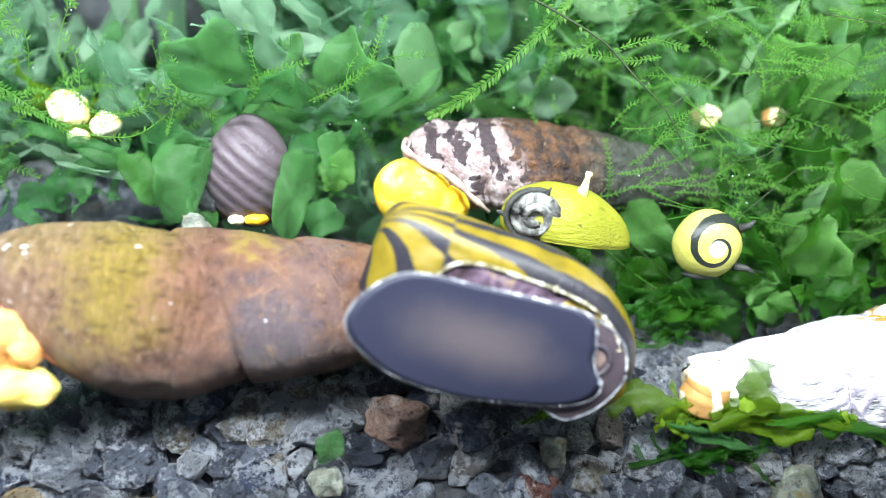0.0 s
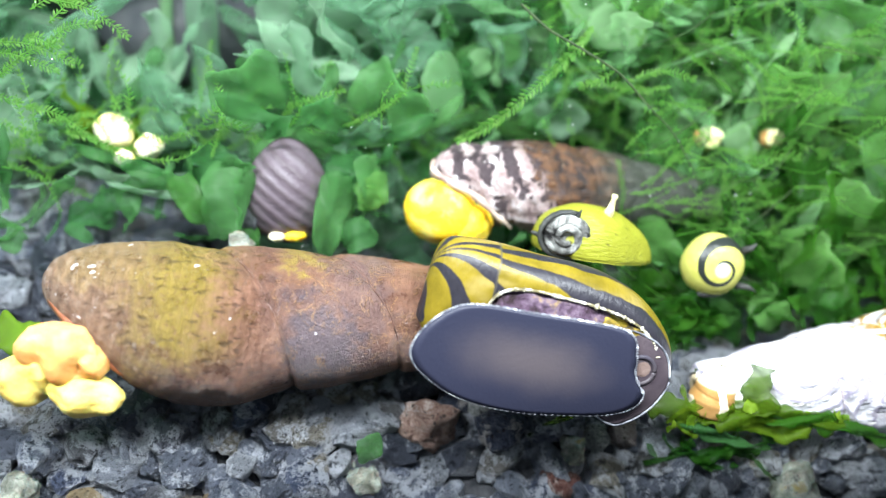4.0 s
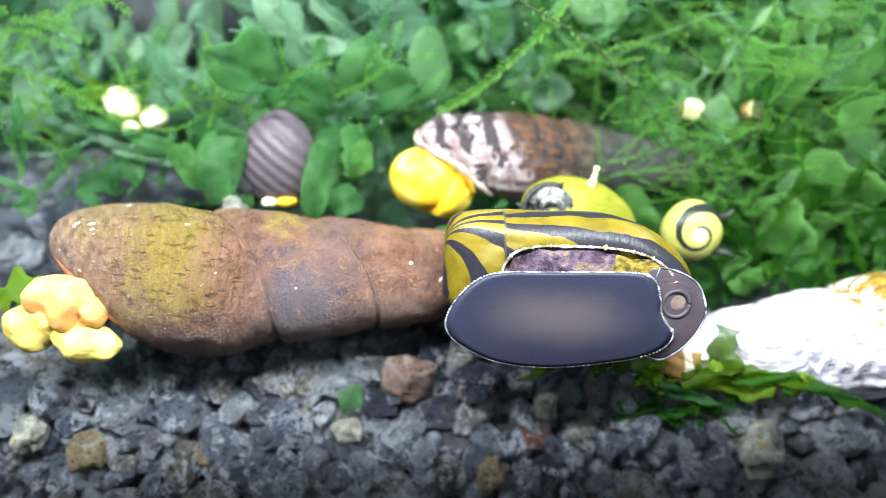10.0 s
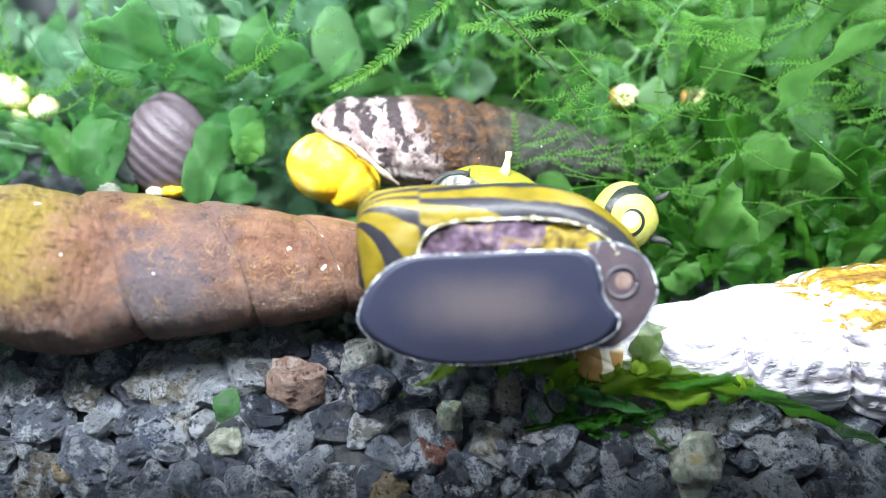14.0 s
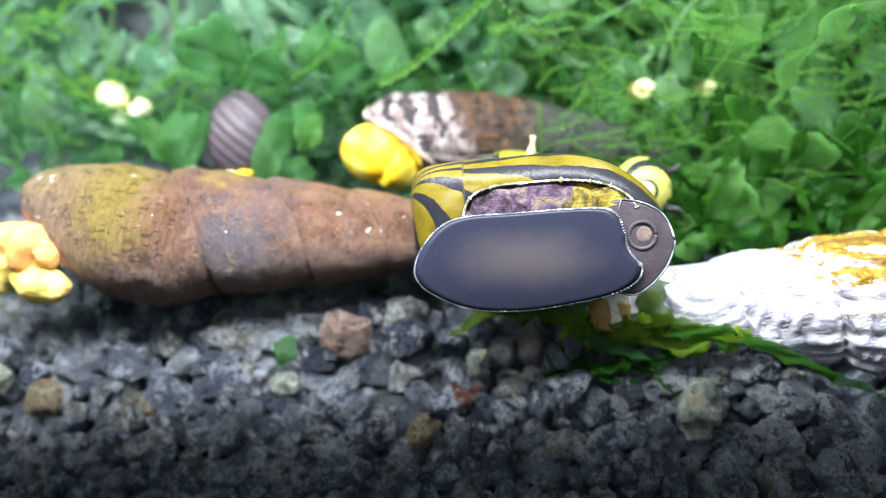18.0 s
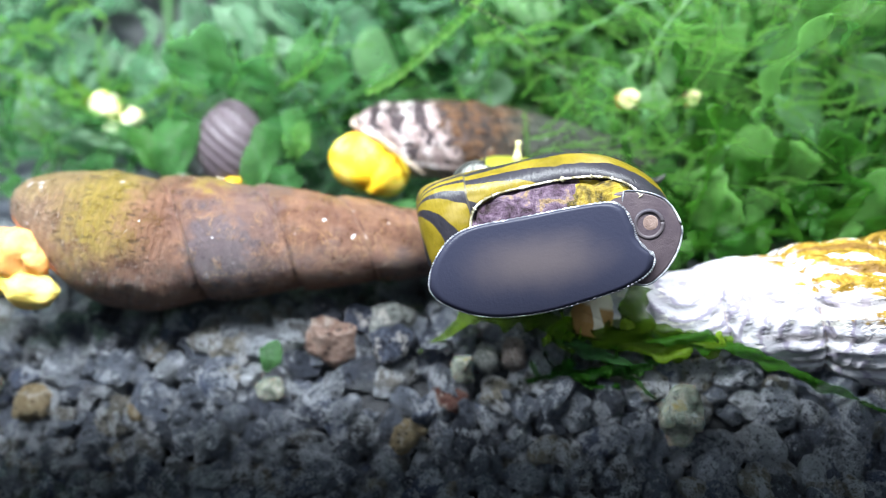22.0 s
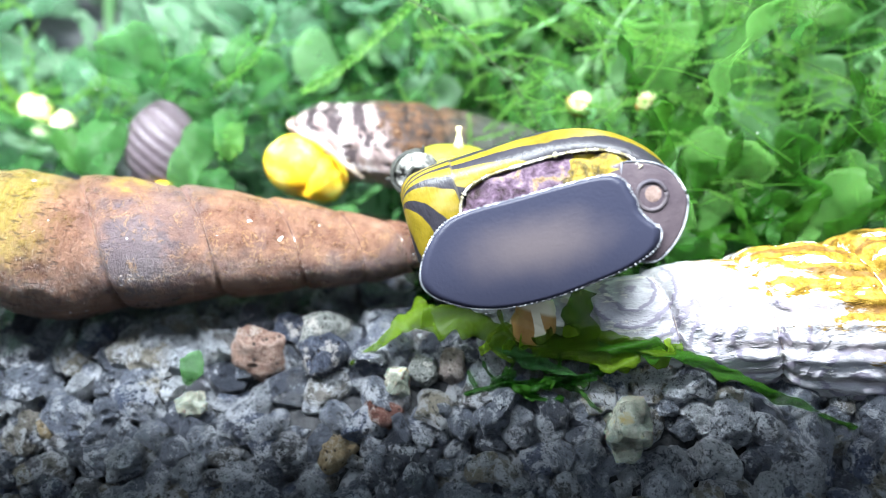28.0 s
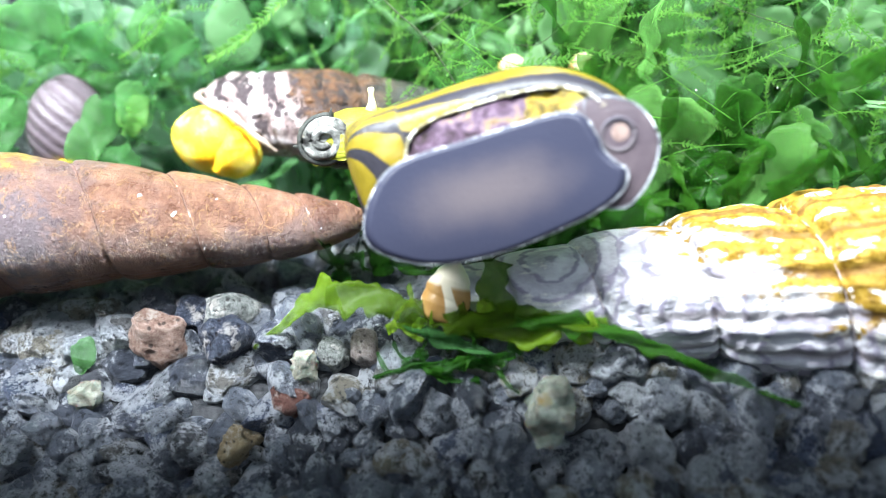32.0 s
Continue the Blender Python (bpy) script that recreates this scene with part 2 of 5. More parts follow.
def brown_shell_material():
    w = Net("brown_olive_shell")
    x, y, z = w.xyz()
    mid, fine, grit = w.noise(3.0, 7, 0.72), w.noise(16.0, 6, 0.75), w.noise(38.0, 4, 0.7)
    brown = w.ramp(mid, (0.28, (0.045, 0.020, 0.014)), (0.44, (0.115, 0.052, 0.034)), (0.58, (0.19, 0.096, 0.062)), (0.72, (0.27, 0.15, 0.095)))
    warp = w.math("MULTIPLY", w.math("SUBTRACT", mid, 0.5), 1.8)
    tan = w.math("MULTIPLY", w.step(w.math("ADD", x, warp), 2.4, 0.9), w.step(w.math("ADD", z, warp), -0.7, 0.3))
    col = w.mix(w.math("MULTIPLY", tan, 0.5), brown, w.mix(mid, (0.13, 0.075, 0.045), (0.29, 0.19, 0.125)))
    plum_at = w.math("SQRT", w.math("ADD", w.math("POWER", w.math("MULTIPLY", w.math("SUBTRACT", x, 3.2), 1.5), 2.0), w.math("POWER", w.math("MULTIPLY", w.math("SUBTRACT", z, -0.05), 1.2), 2.0)))
    later = w.math("MULTIPLY", w.step(w.noise(0.9, 4, 0.6), 0.52, 0.62), w.step(x, 2.4, 2.8))
    plum = w.math("MAXIMUM", w.step(w.math("ADD", plum_at, warp), 0.95, 0.4), w.math("MULTIPLY", later, 0.45))
    col = w.mix(w.math("MULTIPLY", plum, 0.9), col, w.mix(mid, (0.06, 0.048, 0.058), (0.135, 0.105, 0.118)))
    olive = w.mix(mid, (0.15, 0.108, 0.014), (0.26, 0.20, 0.022))
    band = w.math("MULTIPLY", w.step(w.math("ABSOLUTE", w.math("ADD", w.math("SUBTRACT", x, 1.65), warp)), 0.8, 0.1), w.step(w.math("ADD", z, warp), -0.5, 0.2))
    crown = w.math("MULTIPLY", w.step(w.math("ABSOLUTE", w.math("SUBTRACT", x, 1.1)), 1.1, 0.5), w.step(w.math("ADD", z, w.math("MULTIPLY", warp, 0.6)), 0.6, 0.8))
    spot = w.math("MULTIPLY", w.step(w.math("ABSOLUTE", w.math("SUBTRACT", x, 3.0)), 0.4, 0.15), w.step(w.math("ADD", z, warp), 0.75, 0.9))
    patch = w.math("MAXIMUM", w.math("MULTIPLY", band, w.step(fine, 0.3, 0.5)), w.math("MAXIMUM", w.math("MULTIPLY", crown, 0.4), spot))
    col = w.mix(w.math("MULTIPLY", patch, 0.7), col, olive)
    flake = w.noise(4.2, 5, 0.65, warp=0.6)
    edge = w.math("MULTIPLY", w.step(w.math("ABSOLUTE", w.math("SUBTRACT", flake, 0.57)), 0.016, 0.003), w.step(x, 2.3, 2.9))
    col = w.mix(w.math("MULTIPLY", edge, 0.45), col, (0.46, 0.27, 0.13))
    # short dark growth lines, a lattice of worn scales at the mouth end, dark grit, white chips
    dash = w.noise(5.0, 3, 0.55, stretch=(1.0, 3.2, 3.2), warp=0.15)
    worn = w.math("MULTIPLY", w.step(x, 0.7, 1.2), w.step(x, 2.7, 2.3))
    col = w.mix(w.math("MULTIPLY", w.math("MULTIPLY", w.step(dash, 0.40, 0.36), worn), 0.6), col, (0.03, 0.016, 0.012))
    col = w.mix(w.math("MULTIPLY", w.step(fine, 0.40, 0.30), 0.6), col, (0.022, 0.011, 0.009))
    col = w.mix(w.math("MULTIPLY", w.step(fine, 0.60, 0.74), 0.4), col, (0.42, 0.30, 0.21))
    lattice = w.math("MULTIPLY", w.math("SINE", w.math("ADD", w.math("ADD", w.math("MULTIPLY", x, 34.0), w.math("MULTIPLY", mid, 14.0)), w.math("MULTIPLY", z, 12.0))), w.math("SINE", w.math("ADD", w.math("MULTIPLY", z, 27.0), w.math("MULTIPLY", mid, 14.0))))
    left = w.step(w.math("ADD", x, warp), 1.5, 0.4)
    col = w.mix(w.math("MULTIPLY", w.math("MULTIPLY", w.step(lattice, -0.25, -0.6), left), 0.3), col, (0.05, 0.03, 0.025))
    col = w.mix(w.math("MULTIPLY", w.math("MULTIPLY", w.step(lattice, 0.45, 0.75), left), w.math("MULTIPLY", fine, 0.3)), col, (0.55, 0.47, 0.42))
    chip = w.math("MAXIMUM", w.step(w.noise(5.5, 3, 0.5), 0.715, 0.73), w.math("MULTIPLY", w.step(w.noise(8.0, 2, 0.5, stretch=(0.8, 1.3, 1.3)), 0.68, 0.70), w.math("MULTIPLY", left, 0.8)))
    col = w.mix(chip, col, (0.66, 0.62, 0.66))
    lines = w.noise(5.0, 4, 0.7, stretch=(2.8, 0.7, 0.7))
    relief = w.math("ADD", w.math("MULTIPLY", lines, 0.6), w.math("ADD", w.math("MULTIPLY", w.step(flake, 0.55, 0.57), 0.3), w.math("ADD", w.math("MULTIPLY", fine, 0.7), w.math("MULTIPLY", grit, 0.3))))
    relief = w.math("ADD", relief, w.math("ADD", w.math("MULTIPLY", w.math("MULTIPLY", lattice, left), 0.07), w.math("MULTIPLY", w.math("MULTIPLY", w.step(dash, 0.36, 0.42), worn), 0.25)))
    grown = w.math("ADD", x, w.math("ADD", w.math("MULTIPLY", y, 0.38), w.math("MULTIPLY", z, -0.28)))
    striae = w.math("SINE", w.math("ADD", w.math("MULTIPLY", grown, 58.0), w.math("MULTIPLY", mid, 16.0)))
    relief = w.math("ADD", relief, w.math("MULTIPLY", w.math("MULTIPLY", striae, w.step(x, 2.9, 2.3)), 0.09))
    col = w.mix(w.math("MULTIPLY", w.math("MULTIPLY", w.step(striae, 0.3, 0.95), w.step(x, 2.9, 2.3)), 0.14), col, (0.035, 0.018, 0.012))
    w.bump(relief, 0.085)
    return w.done(col, w.math("ADD", w.math("MULTIPLY", mid, 0.3), 0.15), Specular_IOR_Level=0.45)


def white_shell_material():
    w = Net("eroded_white_and_gold_shell")
    x, y, z = w.xyz()
    n, f, m = w.noise(1.6, 5, 0.65, stretch=(1, 2.2, 2.2)), w.noise(10, 5, 0.7), w.noise(2.6, 5, 0.65, stretch=(0.6, 1.6, 1.6))
    white = w.mix(w.step(n, 0.38, 0.68), (0.52, 0.505, 0.535), (0.33, 0.305, 0.35))
    swirl = w.math("SINE", w.math("ADD", w.math("MULTIPLY", w.cells(0.85, (1, 0.8, 1)), 34.0), w.math("MULTIPLY", n, 9.0)))
    white = w.mix(w.math("MULTIPLY", w.step(swirl, 0.5, 0.95), 0.85), white, (0.20, 0.175, 0.235))
    gold = w.ramp(f, (0.30, (0.07, 0.035, 0.008)), (0.48, (0.20, 0.115, 0.012)), (0.7, (0.32, 0.21, 0.04)))
    ang = w.math("ARCTAN2", z, w.math("SUBTRACT", 0.35, y))
    bands = w.math("SINE", w.math("ADD", w.math("MULTIPLY", ang, 13.0), w.math("MULTIPLY", n, 2.5)))
    ridged = w.step(x, 1.6, 2.8)
    grooves = w.math("MULTIPLY", w.step(bands, -0.55, -0.9), ridged)
    white = w.mix(w.math("MULTIPLY", grooves, 0.55), white, (0.26, 0.22, 0.22))
    where = w.math("ADD", w.math("ADD", w.math("MULTIPLY", w.math("SUBTRACT", x, 3.3), 0.62), w.math("MULTIPLY", z, 1.2)), w.math("ADD", w.math("MULTIPLY", w.math("SUBTRACT", m, 0.5), 2.4), w.math("MULTIPLY", bands, 0.22)))
    col = w.mix(w.step(where, 0.35, 0.55), white, gold)
    col = w.mix(w.math("MULTIPLY", w.math("MULTIPLY", grooves, w.step(where, 0.35, 0.55)), 0.7), col, (0.09, 0.04, 0.012))
    loss = w.math("MULTIPLY", w.step(bands, 0.2, 0.6), w.step(w.noise(4.5, 3, 0.6, stretch=(0.7, 1.5, 1.5)), 0.54, 0.60))
    col = w.mix(loss, col, (0.62, 0.59, 0.55))
    w.bump(w.math("ADD", w.math("MULTIPLY", swirl, 0.22), w.math("ADD", w.math("MULTIPLY", f, 0.10), w.math("MULTIPLY", w.math("MULTIPLY", bands, ridged), 0.4))), 0.06)
    return w.done(col, 0.55)


def zebra_material():
    w = Net("yellow_shell_with_black_stripes")
    x, y, z = w.xyz()
    q = w.math("ADD", w.math("MULTIPLY", w.math("SUBTRACT", z, 0.92), 0.6), w.math("SUBTRACT", y, 0.42))
    a = w.math("ARCTAN2", q, w.math("ADD", x, 1.36))
    n = w.noise(1.3, 3, 0.5)
    wave = w.math("SINE", w.math("ADD", w.math("ADD", w.math("ADD", w.math("MULTIPLY", a, 6.8), w.math("ADD", w.math("MULTIPLY", w.math("MINIMUM", a, 0.0), 4.5), w.math("MULTIPLY", w.math("TANH", w.math("MULTIPLY", a, 4.0)), 4.2))), 1.6), w.math("ADD", w.math("MULTIPLY", n, 4.5), w.math("MULTIPLY", w.step(x, -0.68, -0.64), 1.7))))
    f = w.noise(9, 5, 0.7)
    yellow = w.mix(w.step(w.noise(2.5, 4, 0.6), 0.3, 0.7), (0.16, 0.115, 0.010), (0.085, 0.062, 0.004))
    yellow = w.mix(w.math("MULTIPLY", w.step(w.noise(1.6, 3, 0.5, stretch=(0.5, 1, 1.6)), 0.5, 0.68), 0.6), yellow, (0.25, 0.19, 0.07))
    col = w.mix(w.step(w.math("ADD", wave, w.math("MULTIPLY", w.math("SUBTRACT", w.noise(0.9, 2, 0.5), 0.5), 1.6)), 0.10, 0.28), yellow, w.mix(f, (0.009, 0.008, 0.010), (0.024, 0.022, 0.03)))
    grown = w.math("ABSOLUTE", w.math("ADD", w.math("ADD", x, 0.66), w.math("MULTIPLY", w.math("SUBTRACT", n, 0.5), 0.12)))
    col = w.mix(w.math("MULTIPLY", w.step(grown, 0.018, 0.006), 0.7), col, (0.05, 0.045, 0.035))
    w.bump(w.noise(6, 4, 0.6, stretch=(3, 1, 1)), 0.012)
    return w.done(col, 0.36, Specular_IOR_Level=0.22)


def spiral_material():
    w = Net("yellow_shell_with_black_spiral")
    x, y, z = w.xyz()
    r = w.math("SQRT", w.math("ADD", w.math("MULTIPLY", x, x), w.math("MULTIPLY", z, z)))
    a = w.math("ARCTAN2", z, x)
    s = w.math("SINE", w.math("ADD", a, w.math("MULTIPLY", w.math("LOGARITHM", w.math("ADD", r, 0.01), math.e), 6.0)))
    n = w.noise(5, 5, 0.7)
    yellow = w.mix(n, (0.26, 0.25, 0.03), (0.40, 0.39, 0.12))
    col = w.mix(w.step(w.math("ADD", s, w.math("MULTIPLY", n, 0.5)), 0.85, 1.0), yellow, (0.015, 0.018, 0.016))
    col = w.mix(w.step(r, 0.12, 0.08), col, (0.30, 0.32, 0.28))
    w.bump(w.noise(12, 4, 0.6), 0.012)
    return w.done(col, 0.3)


def horned_material():
    w = Net("lime_yellow_shell")
    x, y, z = w.xyz()
    n = w.noise(5, 5, 0.7)
    col = w.mix(n, (0.21, 0.215, 0.024), (0.13, 0.13, 0.012))
    col = w.mix(w.step(w.noise(9, 4, 0.6, stretch=(0.5, 2, 2)), 0.64, 0.7), col, (0.05, 0.05, 0.01))
    w.bump(w.noise(9, 4, 0.6, stretch=(0.5, 3, 3)), 0.02)
    return w.done(col, 0.3)


def patterned_material():
    w = Net("black_white_brown_rabbit_shell")
    x, y, z = w.xyz()
    n, m, f = w.noise(2.0, 4, 0.55), w.noise(6, 5, 0.7), w.noise(14, 5, 0.7)
    pale = w.ramp(m, (0.36, (0.15, 0.10, 0.10)), (0.5, (0.27, 0.205, 0.20)), (0.6, (0.38, 0.335, 0.34)), (0.7, (0.66, 0.64, 0.66)))
    wave = w.math("SINE", w.math("ADD", w.math("ADD", w.math("MULTIPLY", x, 16.0), w.math("MULTIPLY", z, 10.0)), w.math("MULTIPLY", n, 8.0)))
    blot = w.noise(3.6, 4, 0.6, stretch=(1.7, 1.0, 0.9), warp=0.8)
    front = w.mix(w.step(w.math("ADD", w.math("MULTIPLY", wave, 0.07), w.math("ADD", w.math("MULTIPLY", z, 0.16), blot)), 0.545, 0.585), pale, w.mix(f, (0.018, 0.014, 0.016), (0.07, 0.05, 0.055)))
    back = w.mix(w.step(m, 0.35, 0.65), (0.018, 0.015, 0.016), (0.10, 0.048, 0.024))
    back = w.mix(w.math("MULTIPLY", w.step(f, 0.62, 0.72), 0.5), back, (0.30, 0.22, 0.15))
    where = w.math("ADD", w.math("ADD", x, w.math("MULTIPLY", z, 0.75)), w.math("MULTIPLY", w.math("SUBTRACT", m, 0.5), 1.2))
    # Tail end turned grey-green in the colour, for the haze over it.
    back = w.mix(w.step(x, 1.7, 2.6), back, w.mix(m, (0.018, 0.022, 0.020), (0.055, 0.058, 0.045)))
    col = w.mix(w.step(where, 1.15, 1.6), front, back)
    w.bump(w.math("ADD", w.math("MULTIPLY", f, 0.5), w.math("ADD", m, w.math("MULTIPLY", wave, -0.25))), 0.09)
    return w.done(col, 0.38)


def ribbed_grey_material():
    w = Net("plum_grey_ribbed_shell")
    x, y, z = w.xyz()
    n = w.noise(4, 5, 0.7)
    s = w.math("SINE", w.math("ADD", w.math("MULTIPLY", w.math("ADD", x, w.math("MULTIPLY", z, 1.15)), 27.0), w.math("MULTIPLY", n, 1.4)))
    col = w.mix(w.math("MULTIPLY", w.step(s, -0.4, 1.0), 0.42), w.mix(n, (0.052, 0.040, 0.050), (0.098, 0.077, 0.088)), (0.028, 0.018, 0.019))
    col = w.mix(w.step(w.math("ADD", z, w.math("MULTIPLY", n, 0.3)), -0.25, -0.5), col, (0.10, 0.05, 0.03))
    w.bump(w.math("ADD", w.math("MULTIPLY", s, 0.25), n), 0.03)
    return w.done(col, 0.4)


def amber_material():
    w = Net("amber_and_cream_small_shell")
    x, y, z = w.xyz()
    n = w.noise(5, 4, 0.6)
    s = w.math("SINE", w.math("ADD", w.math("ADD", w.math("MULTIPLY", x, 15.0), w.math("MULTIPLY", z, 7.0)), w.math("MULTIPLY", n, 2.0)))
    col = w.mix(w.math("MAXIMUM", w.step(s, 0.45, 0.65), w.step(z, 0.10, 0.16)), w.mix(n, (0.24, 0.11, 0.03), (0.40, 0.24, 0.09)), (0.62, 0.55, 0.42))
    w.bump(n, 0.02)
    return w.done(col, 0.3)


BROWN_SHELL, WHITE_SHELL, ZEBRA = brown_shell_material(), white_shell_material(), zebra_material()
SPIRAL, HORNED, PATTERNED, RIBBED = spiral_material(), horned_material(), patterned_material(), ribbed_grey_material()
FLESH_YELLOW = mottled("yellow_snail_flesh", ((0.34, (0.66, 0.34, 0.012)), (0.48, (0.74, 0.50, 0.025)), (0.64, (0.80, 0.68, 0.20))), 1.5, 0.35, 0.02, 10, Subsurface_Weight=0.25, Subsurface_Scale=0.2 * U)
FLESH_CREAM = mottled("cream_snail_flesh", ((0.3, (0.54, 0.38, 0.06)), (0.7, (0.62, 0.50, 0.15))), 2.2, 0.35, 0.02, 10, Subsurface_Weight=0.25, Subsurface_Scale=0.2 * U)
FLESH_ORANGE = mottled("orange_snail_flesh", ((0.3, (0.52, 0.22, 0.055)), (0.7, (0.62, 0.35, 0.13))), 2.2, 0.35, 0.02, 10, Subsurface_Weight=0.25, Subsurface_Scale=0.2 * U)


def sole_material():
    w = Net("slate_grey_foot_sole")
    x, y, z = w.xyz()
    n, f = w.noise(1.2, 3, 0.5), w.noise(22, 3, 0.6)
    r = w.math("SQRT", w.math("ADD", w.math("MULTIPLY", w.math("MULTIPLY", x, x), 0.55), w.math("MULTIPLY", w.math("MULTIPLY", z, z), 3.0)))
    fac = w.step(w.math("ADD", r, w.math("MULTIPLY", w.math("SUBTRACT", n, 0.5), 0.7)), 0.05, 0.85)
    col = w.mix(fac, (0.058, 0.048, 0.054), (0.018, 0.019, 0.034))
    w.bump(f, 0.004)
    return w.done(col, 0.4)


SOLE = sole_material()
FRINGE = mottled("pale_speckled_foot_edge", ((0.42, (0.07, 0.07, 0.085)), (0.55, (0.22, 0.225, 0.25)), (0.68, (0.70, 0.71, 0.73))), 5, 0.4, 0.02, 20)
HEAD = mottled("mauve_grey_snail_head", ((0.3, (0.035, 0.026, 0.034)), (0.7, (0.075, 0.058, 0.064))), 2.0, 0.3, 0.01, 16)
MOUTH = mottled("brownish_mouth", ((0.3, (0.10, 0.065, 0.055)), (0.7, (0.19, 0.135, 0.12))), 5, 0.4)
MANTLE = mottled("purple_mottled_mantle", ((0.36, (0.016, 0.009, 0.010)), (0.45, (0.06, 0.035, 0.058)), (0.54, (0.11, 0.075, 0.105)), (0.60, (0.20, 0.135, 0.075)), (0.68, (0.035, 0.02, 0.013))), 4.2, 0.35, 0.05, 12)
PEARL = mottled("pearly_speckled_lip", ((0.38, (0.12, 0.10, 0.05)), (0.52, (0.36, 0.33, 0.24)), (0.66, (0.78, 0.77, 0.73))), 9, 0.2, 0.04, 14)
INNER = mottled("yellow_brown_inner_shell", ((0.38, (0.02, 0.014, 0.006)), (0.5, (0.20, 0.14, 0.02)), (0.6, (0.36, 0.28, 0.03)), (0.7, (0.55, 0.5, 0.35))), 3.0, 0.3, 0.04, 10)
LIP_BROWN = mottled("dark_brown_shell_lip", ((0.3, (0.09, 0.025, 0.012)), (0.7, (0.26, 0.09, 0.04))), 5, 0.35)
LIP_MAUVE = mottled("mauve_cream_shell_lip", ((0.35, (0.17, 0.11, 0.10)), (0.5, (0.32, 0.24, 0.20)), (0.65, (0.48, 0.40, 0.31))), 3, 0.4)
LIP_CREAM = mottled("cream_shell_lip", ((0.3, (0.55, 0.42, 0.26)), (0.7, (0.72, 0.62, 0.44))), 5, 0.4)
ERODED = mottled("eroded_silver_black_spire", ((0.40, (0.015, 0.014, 0.014)), (0.54, (0.16, 0.16, 0.15)), (0.70, (0.55, 0.55, 0.53))), 4.0, 0.3, 0.06, 12)
HORN = mottled("pale_horn", ((0.3, (0.42, 0.38, 0.10)), (0.7, (0.72, 0.68, 0.45))), 8, 0.35)
DARK_FLESH = mottled("black_snail_flesh", ((0.3, (0.012, 0.014, 0.014)), (0.7, (0.05, 0.05, 0.045))), 6, 0.35)
WOOD = mottled("dark_soaked_driftwood", ((0.3, (0.018, 0.022, 0.028)), (0.7, (0.065, 0.065, 0.068))), 1.4, 0.7, 0.08, 5)
STRIPED_SMALL = amber_material()
PALE_SHELL = mottled("pale_yellow_small_shell", ((0.4, (0.66, 0.55, 0.14)), (0.6, (0.84, 0.80, 0.68))), 3.0, 0.35, 0.02, 10)
BUBBLE = mottled("clear_white_air_bubble", ((0.3, (0.75, 0.8, 0.8)), (0.7, (0.9, 0.92, 0.92))), 5, 0.08, 0.0)
BACK_GLASS = mottled("murky_green_back_panel", ((0.3, (0.08, 0.24, 0.11)), (0.7, (0.16, 0.38, 0.18))), 0.35, 0.9, 0.0)


# ---- building helpers ----
def mesh_of(name, verts, faces, material, smooth=True):
    me = bpy.data.meshes.new(name)
    me.from_pydata([tuple(v) for v in np.asarray(verts, float) * U], [], [tuple(f) for f in faces])
    me.materials.append(material)
    if smooth:
        me.polygons.foreach_set("use_smooth", [True] * len(me.polygons))
    me.update()
    return me


def link(name, me, parent=None, m=None, label=""):
    ob = new(name, me)
    if m is not None:
        ob.matrix_basis = m
    if parent is not None:
        ob.parent = parent
    if label:
        ob["label"] = label
    return ob


def part(name, geo, material, parent, label="", m=None, smooth=True):
    return link(name, mesh_of(name, *geo, material, smooth), parent, m, label)


def thing(name, m, label, category, group="", kind=""):
    ob = new(name)
    ob.empty_display_size = 0.002
    ob.matrix_basis = m
    return tagged(ob, label, category, group, kind)


def grid_faces(rows, cols, wrap=True):
    out = []
    for i in range(rows - 1):
        for j in range(cols if wrap else cols - 1):
            k = (j + 1) % cols
            out.append((i * cols + j, i * cols + k, (i + 1) * cols + k, (i + 1) * cols + j))
    return out


def merge(*geos):
    verts, faces = [], []
    for v, f in geos:
        n = len(verts)
        verts += [tuple(p) for p in v]
        faces += [tuple(i + n for i in q) for q in f]
    return verts, faces


def moved(geo, x=0, y=0, z=0, s=1.0):
    return [(p[0] * s + x, p[1] * s + y, p[2] * s + z) for p in geo[0]], geo[1]


def ball(rx, ry, rz, rough=0.0, freq=2.0, seed=0.0, n=20, m=28):
    """A lumpy ellipsoid."""
    v = []
    for i in range(n + 1):
        a = math.pi * i / n
        for j in range(m):
            b = 2 * math.pi * j / m
            d = Vector((math.sin(a) * math.cos(b), math.sin(a) * math.sin(b), math.cos(a)))
            k = 1 + rough * noise.noise(d * freq + Vector((seed, seed * 1.7, 3.1)))
            v.append((d.x * rx * k, d.y * ry * k, d.z * rz * k))
    return v, grid_faces(n + 1, m)


def lobe(rx, ry, rz, seed, x, y, z, turn=0.0):
    """A soft folded flap of flesh: an ellipsoid with a scalloped rim, turned in its x-z plane."""
    v = []
    n, m = 24, 48
    c, s = math.cos(radians(turn)), math.sin(radians(turn))
    for i in range(n + 1):
        a = math.pi * i / n
        for j in range(m):
            b = 2 * math.pi * j / m
            d = Vector((math.sin(a) * math.cos(b), math.cos(a), math.sin(a) * math.sin(b)))
            k = 1 + 0.16 * noise.noise(d * 1.5 + Vector((seed, 2.0, seed))) + 0.05 * math.sin(a) ** 3 * math.sin(3 * b + seed) + 0.05 * noise.noise(d * 4 + Vector((seed, 0, 5)))
            p = Vector((d.x * rx * k, d.y * ry * k + 0.05 * math.sin(6 * d.x + seed), d.z * rz * k))
            v.append((p.x * c - p.z * s + x, p.y + y, p.x * s + p.z * c + z))
    return v, grid_faces(n + 1, m)


